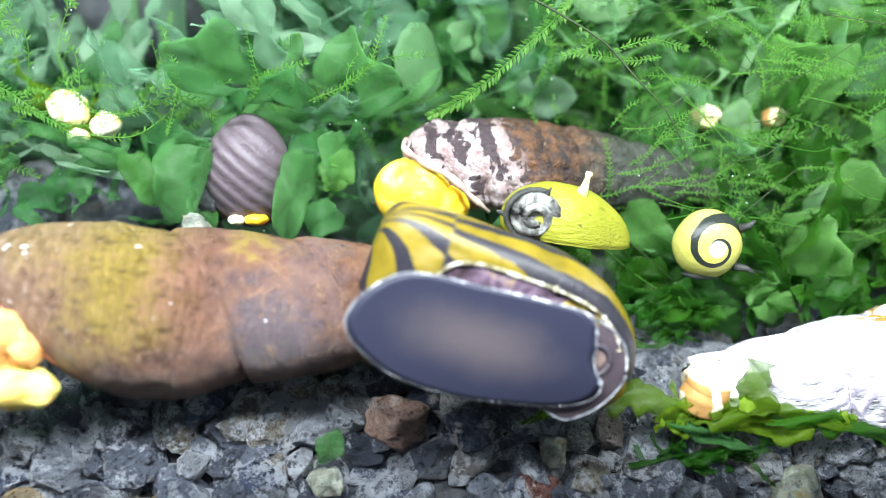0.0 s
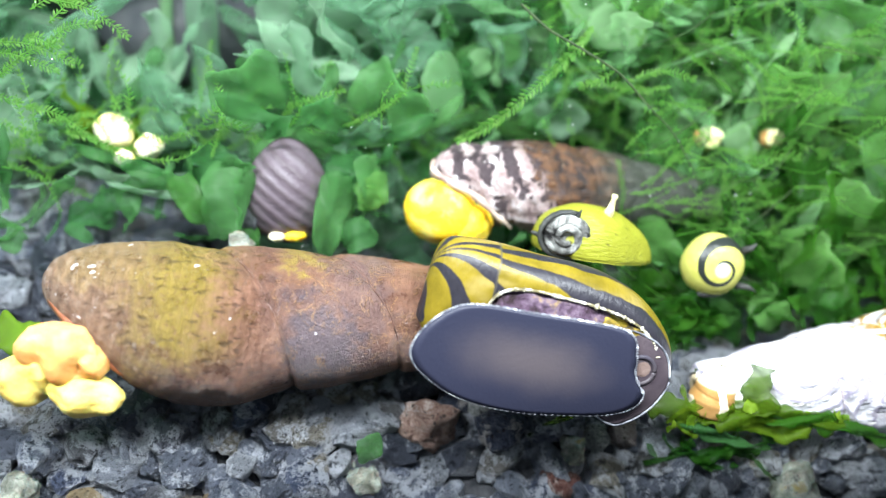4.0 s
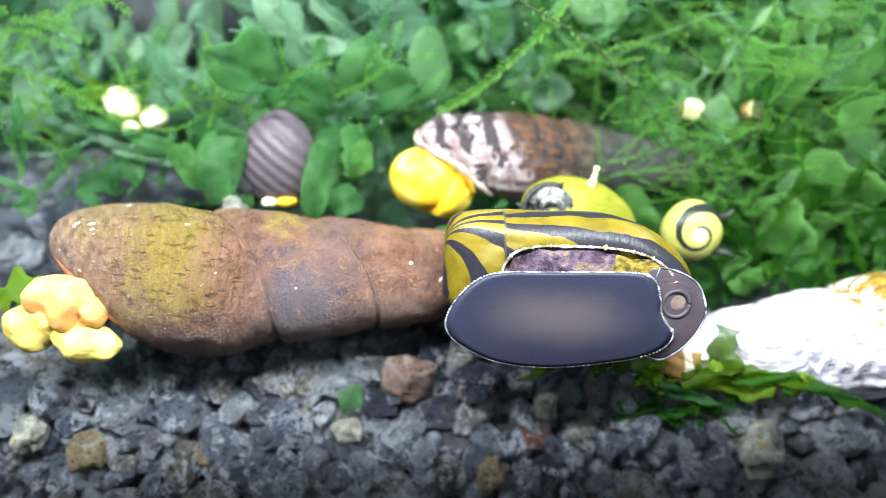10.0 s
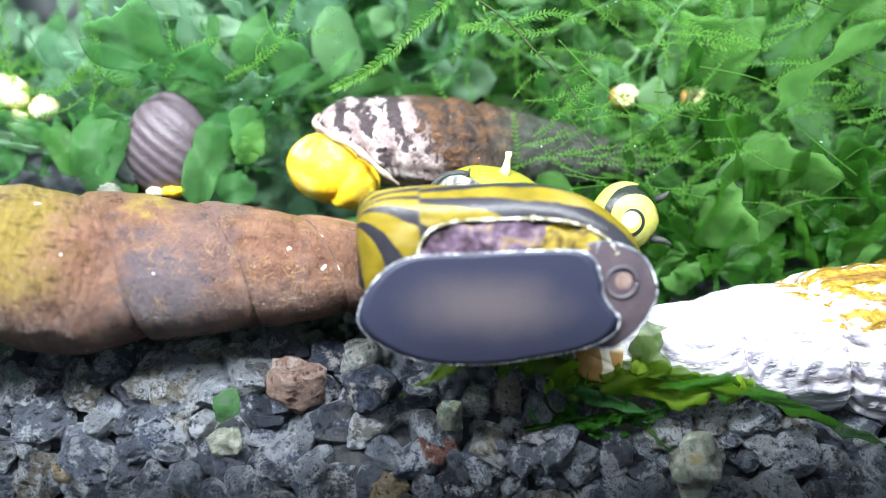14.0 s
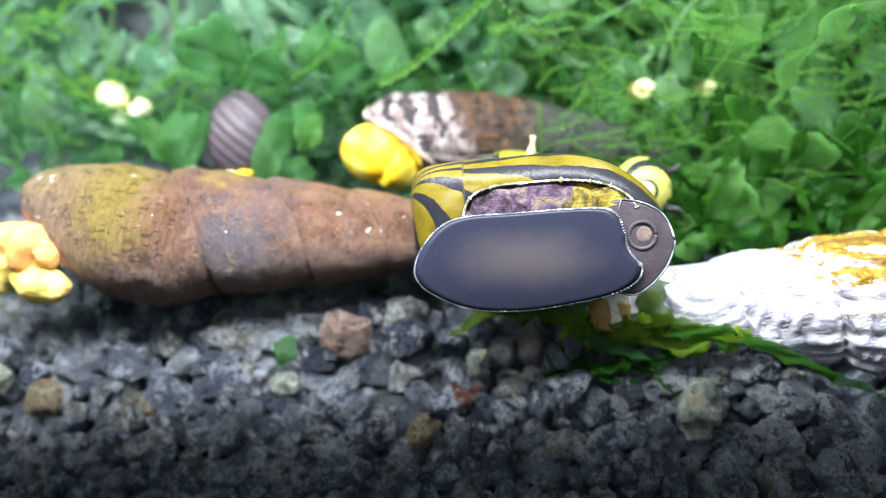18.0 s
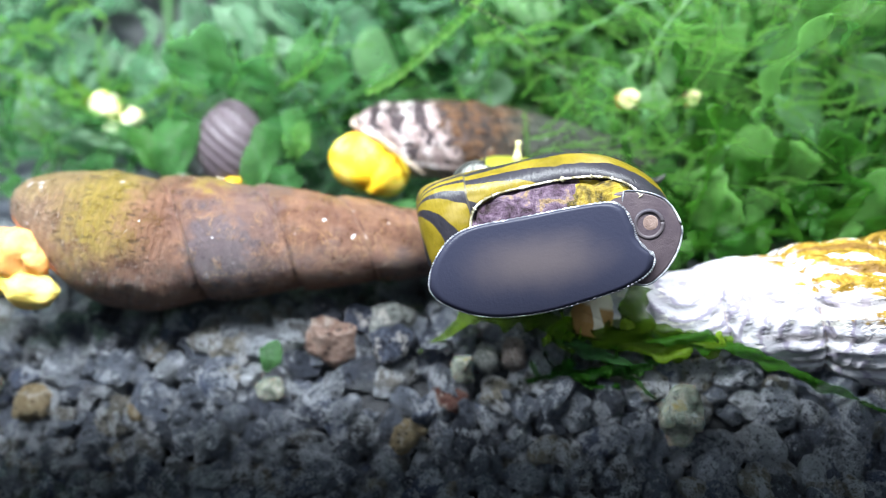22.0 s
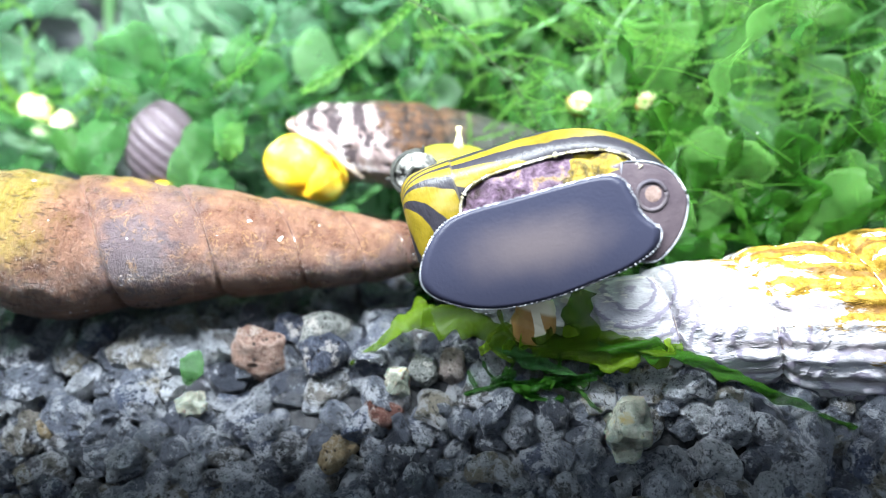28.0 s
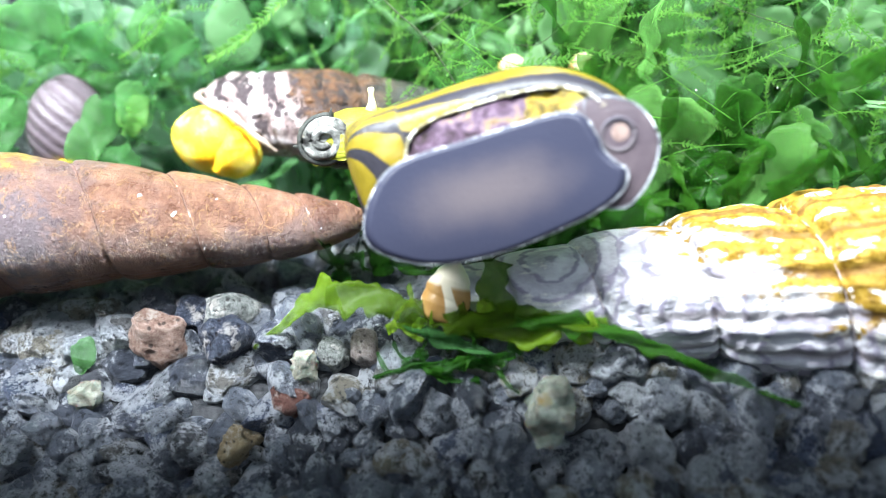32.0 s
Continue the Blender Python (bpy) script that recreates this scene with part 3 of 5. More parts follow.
def tube(points, radii, n=8):
    """A round tube along points, closed at both ends."""
    pts = [Vector(p) for p in points]
    v = []
    for i, p in enumerate(pts):
        d = (pts[min(i + 1, len(pts) - 1)] - pts[max(i - 1, 0)]).normalized()
        side = d.cross(Vector((0.13, 0.21, 0.97))).normalized()
        up = side.cross(d)
        r = radii[i] if hasattr(radii, "__len__") else radii
        v += [tuple(p + r * (math.cos(t) * side + math.sin(t) * up)) for t in (2 * math.pi * k / n for k in range(n))]
    f = grid_faces(len(pts), n)
    return v, f + [tuple(range(n - 1, -1, -1)), tuple((len(pts) - 1) * n + k for k in range(n))]


def curve_points(keys, n):
    """A smooth line of n points through the keys."""
    keys = [Vector(k) for k in keys]
    out = []
    for i in range(n):
        t = i / (n - 1) * (len(keys) - 1)
        k = min(int(t), len(keys) - 2)
        u = t - k
        p0, p1, p2, p3 = keys[max(k - 1, 0)], keys[k], keys[k + 1], keys[min(k + 2, len(keys) - 1)]
        out.append(0.5 * (2 * p1 + (p2 - p0) * u + (2 * p0 - 5 * p1 + 4 * p2 - p3) * u * u + (3 * p1 - p0 - 3 * p2 + p3) * u ** 3))
    return out


def spire(keys, sutures, bulge, ribs=0.0, rib_count=26, rows=190, cols=72, rough=0.01, tilt=0.0, body=-9.0, rib_from=-9.0):
    """A coiled shell drawn along +x: keys (x, y, z, radius) of its axis; sutures are the x of the seams on the front side.
    tilt leans the whorls, body is the turn before which the last whorl runs on without a seam, ribs set in past rib_from."""
    line = curve_points([k[:3] for k in keys], 80)
    xs = [p.x for p in line]
    kx, kr = [k[0] for k in keys], [k[3] for k in keys]
    count = list(range(len(sutures)))
    verts = []
    x0, x1 = keys[0][0], keys[-1][0]
    for i in range(rows):
        x = x0 + (x1 - x0) * i / (rows - 1)
        cy, cz = np.interp(x, xs, [p.y for p in line]), np.interp(x, xs, [p.z for p in line])
        r = np.interp(x, kx, kr)
        ribbed = ribs * min(1, r * 2) * min(1.0, max(0.0, (x - rib_from) / 1.2))
        for j in range(cols):
            a = 2 * math.pi * j / cols
            # seam position slides along the axis with the angle: one coil per turn
            w = np.interp(x + tilt * r * math.cos(a), sutures, count) - (a - math.pi) / (2 * math.pi)
            u = w - math.floor(w)
            if w < body:
                u = 0.31
            swell = bulge * (math.sin(math.pi * min(1, u ** 0.6)) ** 0.7 - 0.6) - 0.5 * bulge * math.exp(-((min(u, 1 - u)) / 0.03) ** 2)
            k = 1 + swell + ribbed * math.sin(rib_count * a + 3 * w)
            k += rough * (noise.noise(Vector((x * 3, math.cos(a) * 2 + 5, math.sin(a) * 2))) + 0.5 * noise.noise(Vector((x * 8, math.cos(a) * 6 + 5, math.sin(a) * 6))))
            verts.append((x, cy + r * k * math.cos(a), cz + r * k * math.sin(a)))
    return verts, grid_faces(rows, cols) + [tuple(range(cols)), tuple((rows - 1) * cols + k for k in range(cols - 1, -1, -1))]


def seam(keys, sutures, first, last, radius, depth=1.0, tilt=0.0):
    """The thin coiling line of a shell's seam, for spire() with the same keys and sutures."""
    line = curve_points([k[:3] for k in keys], 80)
    xs = [p.x for p in line]
    kx, kr = [k[0] for k in keys], [k[3] for k in keys]
    pts = []
    n = int((last - first) * 60)
    for i in range(n):
        turns = first + (last - first) * i / (n - 1)
        a = 2 * math.pi * (turns - math.floor(turns))
        x = np.interp(turns - 0.5, range(len(sutures)), sutures)
        x -= tilt * np.interp(x, kx, kr) * math.cos(a)
        r = np.interp(x, kx, kr) * depth * (1 + 0.006 * noise.noise(Vector((i * 0.4, 1, 2))))
        x += 0.02 * noise.noise(Vector((i * 0.25, 5, 0)))
        pts.append((x, np.interp(x, xs, [p.y for p in line]) + r * math.cos(a), np.interp(x, xs, [p.z for p in line]) + r * math.sin(a)))
    return tube(pts, [radius * (1 + 0.5 * noise.noise(Vector((i * 0.5, 0, 9)))) for i in range(n)], 6)


def shut(top, thick, ring, faces):
    """A sheet given its thickness: the face, its back and the edge between them."""
    n = len(top)
    return top + [(x, y + thick, z) for x, y, z in top], faces + [tuple(n + k for k in reversed(q)) for q in faces] + [
        (ring[k], n + ring[k], n + ring[(k + 1) % len(ring)], ring[(k + 1) % len(ring)]) for k in range(len(ring))]


def thallus(length, width, seed, rings=6, segs=34, ruffle=0.12, thick=0.012):
    """A soft lobed leaf in its x-z plane, growing along +z from the origin, with ruffled edges."""
    rnd = random.Random(seed)
    a, b, c, d, e = [rnd.uniform(0, 6.3) for _ in range(5)]
    top = []
    for i in range(rings + 1):
        q = 1 - 0.97 * i / rings
        for j in range(segs):
            t = 2 * math.pi * j / segs
            r = 1 + 0.13 * math.sin(2 * t + a) + 0.09 * math.sin(4 * t + b) + 0.04 * math.sin(9 * t + c) + 0.02 * math.sin(14 * t + d)
            z = 0.5 + 0.5 * q * r * math.sin(t)
            x = width * q * r * math.cos(t) * (0.6 + 0.4 * min(1.0, max(0.0, 1.6 * z)))
            y = 0.7 * ruffle * q ** 1.6 * math.sin(3 * t + d) + 0.5 * ruffle * math.sin(2.4 * z + 3 * x + e) + 0.25 * (z - 0.4) ** 2
            top.append((length * x, length * y, length * z))
    faces = grid_faces(rings + 1, segs) + [tuple(rings * segs + j for j in range(segs))]
    return shut(top, thick, list(range(segs)), faces)


def ribbon(length, width, seed, nu=22, nv=4, ruffle=0.06, thick=0.012):
    """A long limp band of thallus growing along +z, wavy at its edges, round at its end."""
    rnd = random.Random(seed)
    a, b, c, d = [rnd.uniform(0, 6.3) for _ in range(4)]
    top = []
    for i in range(nu + 1):
        u = i / nu
        half = width * (0.35 + 0.65 * min(1, 3 * u)) * (1 + 0.25 * math.sin(7 * u + a)) * math.sqrt(max(0.003, 1 - max(0.0, (u - 0.86) / 0.14) ** 2))
        mid = 0.16 * length * math.sin(2.6 * u + b)
        for j in range(nv + 1):
            v = 2 * j / nv - 1
            top.append((mid + v * half * (1 + 0.2 * math.sin(15 * u + c + v)), ruffle * length * math.sin(4.5 * u + d) + ruffle * abs(v) * math.sin(17 * u + 2 * v + a), length * u))
    k = nv + 1
    ring = list(range(k)) + [i * k + nv for i in range(1, nu + 1)] + [nu * k + j for j in range(nv - 1, -1, -1)] + [i * k for i in range(nu - 1, 0, -1)]
    return shut(top, thick, ring, grid_faces(nu + 1, k, False))


def frond(keys, seed, leaf=0.16, step=0.042, width=0.011, density=1.0):
    """A moss shoot: a thin stem and two ranks of small pointed leaves. Returns the two geometries."""
    rnd = random.Random(seed)
    length = sum((Vector(b) - Vector(a)).length for a, b in zip(keys, keys[1:]))
    n = max(6, int(length / step))
    pts = curve_points(keys, n)
    stem = tube(pts, [width * (1 - 0.6 * i / n) for i in range(n)], 5)
    verts, faces = [], []
    for i in range(1, n):
        d = (pts[i] - pts[i - 1]).normalized()
        side = d.cross(Vector((rnd.uniform(-0.3, 0.3), -1, rnd.uniform(-0.3, 0.3)))).normalized()
        grow = min(1.0, 0.45 + 1.1 * math.sin(math.pi * i / n))
        for s in (-1, 1):
            if rnd.random() > density:
                continue
            way = (d * rnd.uniform(0.7, 1.1) + side * s * rnd.uniform(0.8, 1.2) + Vector((0, rnd.uniform(-0.5, 0.3), 0))).normalized()
            flat = way.cross(Vector((0, 1, 0.3))).normalized() * leaf * 0.16
            L = leaf * grow * rnd.uniform(0.7, 1.2)
            p = pts[i]
            lift = way.cross(flat).normalized() * leaf * 0.06
            k = len(verts)
            verts += [tuple(p), tuple(p + way * L * 0.45 + flat), tuple(p + way * L), tuple(p + way * L * 0.45 - flat), tuple(p + way * L * 0.5 + lift)]
            faces += [(k, k + 1, k + 4), (k + 1, k + 2, k + 4), (k + 2, k + 3, k + 4), (k + 3, k, k + 4)]
    return stem, (verts, faces)


# ---- the tank ----
def bank(x, y):
    """Height of the gravel: a slope against the front pane, a shelf behind."""
    z = np.interp(y, [5.9, 6.2, 6.5, 6.8, 7.0, 7.2, 7.4, 7.8, 8.4, 10.0, 14.0], [-3.5, -3.1, -2.75, -2.2, -1.65, -1.25, -1.02, -0.9, -0.7, 0.1, 0.6])
    z += 0.95 * max(0.0, min(1.0, (-3.2 - x) / 1.2)) * max(0.0, min(1.0, (y - 8.0) / 1.2))
    dip = -0.45 * max(0.0, min(1.0, (x - 3.0) / 2.5)) * max(0.0, min(1.0, (y - 6.4) / 0.8))
    return z + dip + 0.10 * noise.noise(Vector((x * 0.8, y * 0.8, 0.3)))


def build_ground():
    xs, ys = np.linspace(-14, 16, 80), np.linspace(5.9, 17, 60)
    v = [(x, y, bank(x, y) - 0.36) for y in ys for x in xs]
    ob = link("ground", mesh_of("ground", v, grid_faces(60, 80, False), SOIL))
    tagged(ob, "dark grit bed under the aquarium gravel", "ground", kind="structure")


def box(x0, x1, y0, y1, z0, z1, r=0.03):
    bm = bmesh.new()
    bmesh.ops.create_cube(bm, size=1)
    for p in bm.verts:
        p.co = ((x0 + x1) / 2 + p.co.x * (x1 - x0), (y0 + y1) / 2 + p.co.y * (y1 - y0), (z0 + z1) / 2 + p.co.z * (z1 - z0))
    bmesh.ops.bevel(bm, geom=bm.edges[:], offset=r, segments=2, affect="EDGES")
    bm.verts.index_update()
    geo = [tuple(p.co) for p in bm.verts], [[p.index for p in f.verts] for f in bm.faces]
    bm.free()
    return geo


def build_tank():
    for name, geo, m, label in (
        ("wall_back", box(-14, 16, 17, 17.5, -4, 13), BACK_GLASS, "murky green back panel of the aquarium"),
        ("wall_left", box(-14.5, -14, 5.9, 17.5, -4, 13), BACK_GLASS, "murky green side panel of the aquarium"),
        ("wall_right", box(16, 16.5, 5.9, 17.5, -4, 13), BACK_GLASS, "murky green side panel of the aquarium"),
        # Unseen black slab, added to block room light from below.
        ("shelf", box(-30, 32, -14, 5.9, -6.2, -4.6, 0.1), BLACK, "unseen black shelf added below to cut light from the front"),
        # Strip added where the gravel only falls into shade.
        ("trim", box(-14.5, 16.5, 4.7, 5.5, -4.6, -2.75, 0.4), BLACK, "black strip added along the tank's foot to keep it dark"),
    ):
        tagged(link(name, mesh_of(name, *geo, m)), label, "aquarium", kind="structure")
    # Added out of view: cuts the lamp off from the gravel's foot.
    shade_flap = link("hood_front", mesh_of("hood_front", *box(-21, 21, -1.9, 0, 0, 0.25, 0.05), BLACK), m=place(0, 1.535, 6.0, 0, 0, 1.8))
    tagged(shade_flap, "unseen black flap added to shade the low gravel", "aquarium", kind="structure")


build_ground()
build_tank()


# ---- brown rabbit snail ----
def build_brown_snail():
    top = thing("rabbit_snail", place(-5.15, 7.05, 0.2), "large brown and olive rabbit snail lying on gravel", "snail")
    keys = [(-0.06, 0.1, 0.50, 0.06), (-0.02, 0.08, 0.50, 0.16), (0.10, 0.04, 0.50, 0.30), (0.3, 0.02, 0.44, 0.46), (0.66, 0, 0.31, 0.66), (1.05, 0, 0.15, 0.83), (1.45, 0, 0.06, 0.92), (1.85, 0.01, 0.01, 0.93), (2.2, 0.02, 0.0, 0.92),
            (2.6, 0.06, 0.02, 0.86), (3.2, 0.12, 0.02, 0.80), (3.9, 0.2, 0.01, 0.71), (4.85, 0.33, -0.02, 0.59), (5.7, 0.45, -0.08, 0.46), (6.3, 0.52, -0.09, 0.35), (6.75, 0.58, -0.06, 0.22), (6.98, 0.6, -0.04, 0.08)]
    seams = [-0.2, 1.15, 2.45, 3.77, 4.85, 5.68, 6.25, 6.65, 6.95]
    shell = part("shell", spire(keys, seams, 0.085, 0.004, 44, rows=260, cols=88, rough=0.022, tilt=0.38, body=1.31), BROWN_SHELL, top, "weathered brown shell with an olive body whorl")
    part("seam", seam(keys, seams, 2.2, 7.4, 0.009, 0.93, 0.38), SEAM_BROWN, shell, "dark coiling seam with pale specks")
    lip = curve_points([(0.12, -0.28, 0.42), (0.38, -0.46, 0.24), (0.66, -0.58, 0.0), (0.95, -0.62, -0.30), (1.25, -0.58, -0.52)], 18)
    part("shell_lip", tube(lip, [0.008 + 0.06 * math.sin(math.pi * i / 17) for i in range(18)], 8), LIP_BROWN, top, "dark brown edge of the shell mouth")
    part("body", lobe(0.46, 0.24, 0.34, 4, 0.34, -0.66, -0.06, -18), FLESH_ORANGE, top, "peach flesh folded out of the shell mouth")
    part("body", lobe(0.30, 0.22, 0.22, 9, 0.62, -0.62, -0.22, 35), FLESH_ORANGE, top, "orange flesh under the shell mouth")
    part("foot_lobe", lobe(0.38, 0.22, 0.30, 7, -0.05, -0.60, -0.36, 20), FLESH_CREAM, top, "cream yellow lobe of the foot")
    part("foot_lobe", lobe(0.44, 0.24, 0.24, 12, 0.58, -0.68, -0.56, -12), FLESH_CREAM, top, "pale yellow lobe of the foot")


# ---- white eroded rabbit snail shell ----
def build_white_snail():
    top = thing("rabbit_snail", place(2.75, 7.15, -0.80), "white eroded rabbit snail shell with golden brown whorls", "snail")
    keys = [(0.0, 0.0, 0.0, 0.22), (0.05, 0, 0, 0.34), (0.7, 0.06, 0.0, 0.47), (1.7, 0.18, 0.02, 0.66), (2.5, 0.28, 0.02, 0.80), (3.7, 0.4, 0.0, 1.0), (4.8, 0.5, -0.06, 1.2), (6.2, 0.6, -0.1, 1.42), (7.5, 0.7, -0.1, 1.45), (8.2, 0.7, -0.1, 0.9), (8.4, 0.7, -0.1, 0.2)]
    keys = [(x, y, z, r * 0.965) for x, y, z, r in keys]
    seams = [-1.0, 0.05, 0.8, 1.72, 2.86, 4.2, 5.8, 8.0, 10.0]
    shell = part("shell", spire(keys, seams, 0.13, 0.022, 27, rows=260, cols=190, rough=0.04, tilt=0.1, rib_from=2.3), WHITE_SHELL, top, "chalky white shell with golden brown bands")
    part("seam", seam(keys, seams, 1.8, 6.6, 0.008, 0.885, 0.1), SEAM_PINK, shell, "pinkish grey coiling seam")
    coil = [(0.02 + 0.02 * i / 10, -0.30 * (1 - i / 46) * math.cos(i * 0.45) * 0.62 - 0.05, 0.30 * (1 - i / 46) * math.sin(i * 0.45) * 0.62) for i in range(40)]
    part("broken_tip", tube(coil, [0.07 * (1 - i / 60) for i in range(40)], 8), LIP_CREAM, top, "broken open coil at the tip")


# ---- patterned rabbit snail at the back ----
def build_patterned_snail():
    top = thing("rabbit_snail", place(-0.35, 8.75, 1.68, 0, 9, 0), "rabbit snail with black and white shell and yellow foot", "snail")
    keys = [(-0.26, -0.1, 0.10, 0.10), (-0.18, -0.06, 0.08, 0.26), (-0.05, -0.02, 0.06, 0.40), (0.12, 0, 0.06, 0.50), (0.6, 0, 0.05, 0.56), (1.2, 0.05, 0.1, 0.62), (1.8, 0.15, 0.12, 0.62), (2.6, 0.3, 0.16, 0.52), (3.4, 0.45, 0.2, 0.40), (4.2, 0.6, 0.22, 0.2), (4.4, 0.6, 0.22, 0.05)]
    part("shell", spire(keys, [-2.0, -0.6, 0.75, 2.1, 3.0, 3.7, 4.3], 0.09, 0.02, 18, rows=150, cols=64, rough=0.06), PATTERNED, top, "black, white and brown shell")
    collar = curve_points([(-0.24, -0.12, 0.26), (-0.26, -0.34, 0.16), (-0.05, -0.52, 0.06), (0.32, -0.64, -0.06), (0.68, -0.58, -0.30), (0.92, -0.38, -0.46)], 36)
    part("shell_lip", tube(collar, [0.022 + 0.026 * math.sin(math.pi * i / 35) + 0.008 * math.sin(i * 0.9) for i in range(36)], 10), LIP_MAUVE, top, "cream edge of the shell mouth")
    part("foot_lobe", moved(ball(0.56, 0.42, 0.46, 0.09, 1.2, 3), 0.0, -0.28, -0.40), FLESH_YELLOW, top, "bright yellow bulging foot")
    part("foot_lobe", lobe(0.44, 0.36, 0.40, 9, 0.24, -0.30, -0.50, -20), FLESH_YELLOW, top, "bright yellow lobe of the foot")
    part("body", moved(ball(0.34, 0.36, 0.34, 0.1, 1.6, 2), 0.1, -0.1, -0.1), FLESH_YELLOW, top)


# ---- plum grey ribbed snail among leaves ----
def build_ribbed_snail():
    top = thing("rabbit_snail", place(-2.53, 8.6, 1.58), "plum grey ribbed snail shell half hidden in leaves", "snail")
    v, f = ball(0.56, 0.52, 0.72, 0.05, 1.2, 5, 32, 44)
    v = [(x * (1.0 - 0.20 * z), y, z) for x, y, z in v]
    part("shell", (v, f), RIBBED, top, "plum grey ribbed body whorl")
    tail = curve_points([(-0.3, 0, -0.35), (-0.75, 0.1, -0.2), (-1.25, 0.2, -0.02)], 14)
    part("spire", tube(tail, [0.34 - 0.02 * i for i in range(14)], 16), WOOD, top, "dark brown spire")
    part("foot_lobe", moved(ball(0.11, 0.12, 0.07, 0.15, 2, 6), -0.12, -0.30, -0.58), PALE_SHELL, top, "white and yellow foot edge")
    part("foot_lobe", moved(ball(0.15, 0.14, 0.08, 0.15, 2, 8), 0.12, -0.30, -0.57), FLESH_YELLOW, top, "yellow foot edge")


# ---- zebra nerite on the front pane ----
def sole_outline(n, grow=1.0):
    """Outline of the foot: tapered behind, cut off in a ragged line before the head."""
    keys = [(1.12, 0.26), (1.03, 0.46), (0.86, 0.53), (0.4, 0.54), (-0.1, 0.53), (-0.69, 0.52), (-0.98, 0.42), (-1.2, 0.20), (-1.30, -0.03),
            (-1.25, -0.19), (-1.09, -0.32), (-0.80, -0.46), (-0.45, -0.53), (0.0, -0.545), (0.45, -0.50), (0.94, -0.42), (1.22, -0.30), (1.31, -0.14), (1.23, -0.04), (1.15, 0.09)]
    ring = curve_points([(x, 0, z) for x, z in keys[-2:] + keys + keys[:3]], 24 * 40 + 1)[2 * 40:22 * 40]
    out = []
    for i in range(n):
        p = ring[int(i * len(ring) / n)]
        ragged = 1 + (0.02 * noise.noise(Vector((p.x * 9, 0, p.z * 9))) if p.x > 0.98 and -0.2 < p.z < 0.45 else 0.0)
        out.append((p.x * grow * ragged, p.z * grow * 1.05))
    return out


def disc(outline, y0, dome, rings=14):
    """A closed pad with that outline, its face at y0, domed by that much at the middle."""
    n = len(outline)
    v = []
    for k in range(rings + 1):
        s = 1 - 0.985 * k / rings
        v += [(x * s, y0 - dome * (1 - s * s), z * s) for x, z in outline]
    f = grid_faces(rings + 1, n)
    v.append((0, y0 - dome, 0))
    f += [(rings * n + i, rings * n + (i + 1) % n, rings * n + n) for i in range(n)]
    back = len(v)
    v += [(x * 0.93, y0 + 0.16, z * 0.93) for x, z in outline]
    f += [(i, back + i, back + (i + 1) % n, (i + 1) % n) for i in range(n)]
    f.append(tuple(back + i for i in range(n)))
    return v, f


def nerite_section(b):
    """Rim and widest outline of the nerite's shell at the angle b, as two points of its x-z plane."""
    c, s = math.cos(b), math.sin(b)
    ex, ez = (0.55, 0.62) if c < 0 and s > 0 else ((0.95, 0.95) if s > 0 else (0.9, 0.95))
    if s > 0:
        t = 0.5 + 0.5 * math.tanh(4 * c)
        ex, ez = 0.24 + 0.62 * t, 0.26 + 0.56 * t
    px, pz = math.copysign(abs(c) ** ex, c), math.copysign(abs(s) ** ez, s)
    qx, qz = math.copysign(abs(c) ** (0.6 if s > 0 else 0.9), c), math.copysign(abs(s) ** (0.42 if s > 0 else 0.95), s)
    rim = Vector((0.04 + (1.30 if c > 0 else 0.74) * qx, 0.0, 0.16 + (0.72 if s > 0 else 0.50) * qz - 0.12 * max(0, c) ** 2))
    wide = Vector((0.04 + (1.64 if c > 0 else (1.38 if s > 0 else 1.38 - 0.14 * min(1.0, -3 * s))) * px, 0.0, 0.18 + (1.02 if s > 0 else 0.62) * pz - 0.10 * max(0, c) ** 2))
    return rim, wide


def nerite_dome(rows=64, cols=110):
    """The nerite's shell: its mouth towards the glass, swelling behind it, pointed at the hind end."""
    v = []
    for i in range(rows):
        u = i / (rows - 1)
        for j in range(cols):
            rim, wide = nerite_section(2 * math.pi * j / cols)
            if u < 0.4:
                k = math.sin(0.5 * math.pi * u / 0.4)
                p, y = rim.lerp(wide, k), 0.10 + 0.42 * (1 - math.cos(0.5 * math.pi * u / 0.4)) ** 0.9
            else:
                a = 0.5 * math.pi * (u - 0.4) / 0.6
                k = max(0.004, math.cos(a))
                p, y = Vector((wide.x * k - 0.10 * (1 - k), 0, 0.25 + (wide.z - 0.25) * k)), 0.52 + 0.62 * math.sin(a)
            w = 0.012 * noise.noise(Vector((p.x * 2.5, y * 2, p.z * 2.5)))
            v.append((p.x, y + w, p.z + w))
    f = grid_faces(rows, cols)
    f.append(tuple((rows - 1) * cols + k for k in range(cols - 1, -1, -1)))
    inner = len(v)
    v += [((x - 0.04) * 0.95 + 0.04, y + 0.05, (z - 0.16) * 0.95 + 0.16) for x, y, z in v[:cols]]
    f += [(j, inner + j, inner + (j + 1) % cols, (j + 1) % cols) for j in range(cols)]
    return v, f


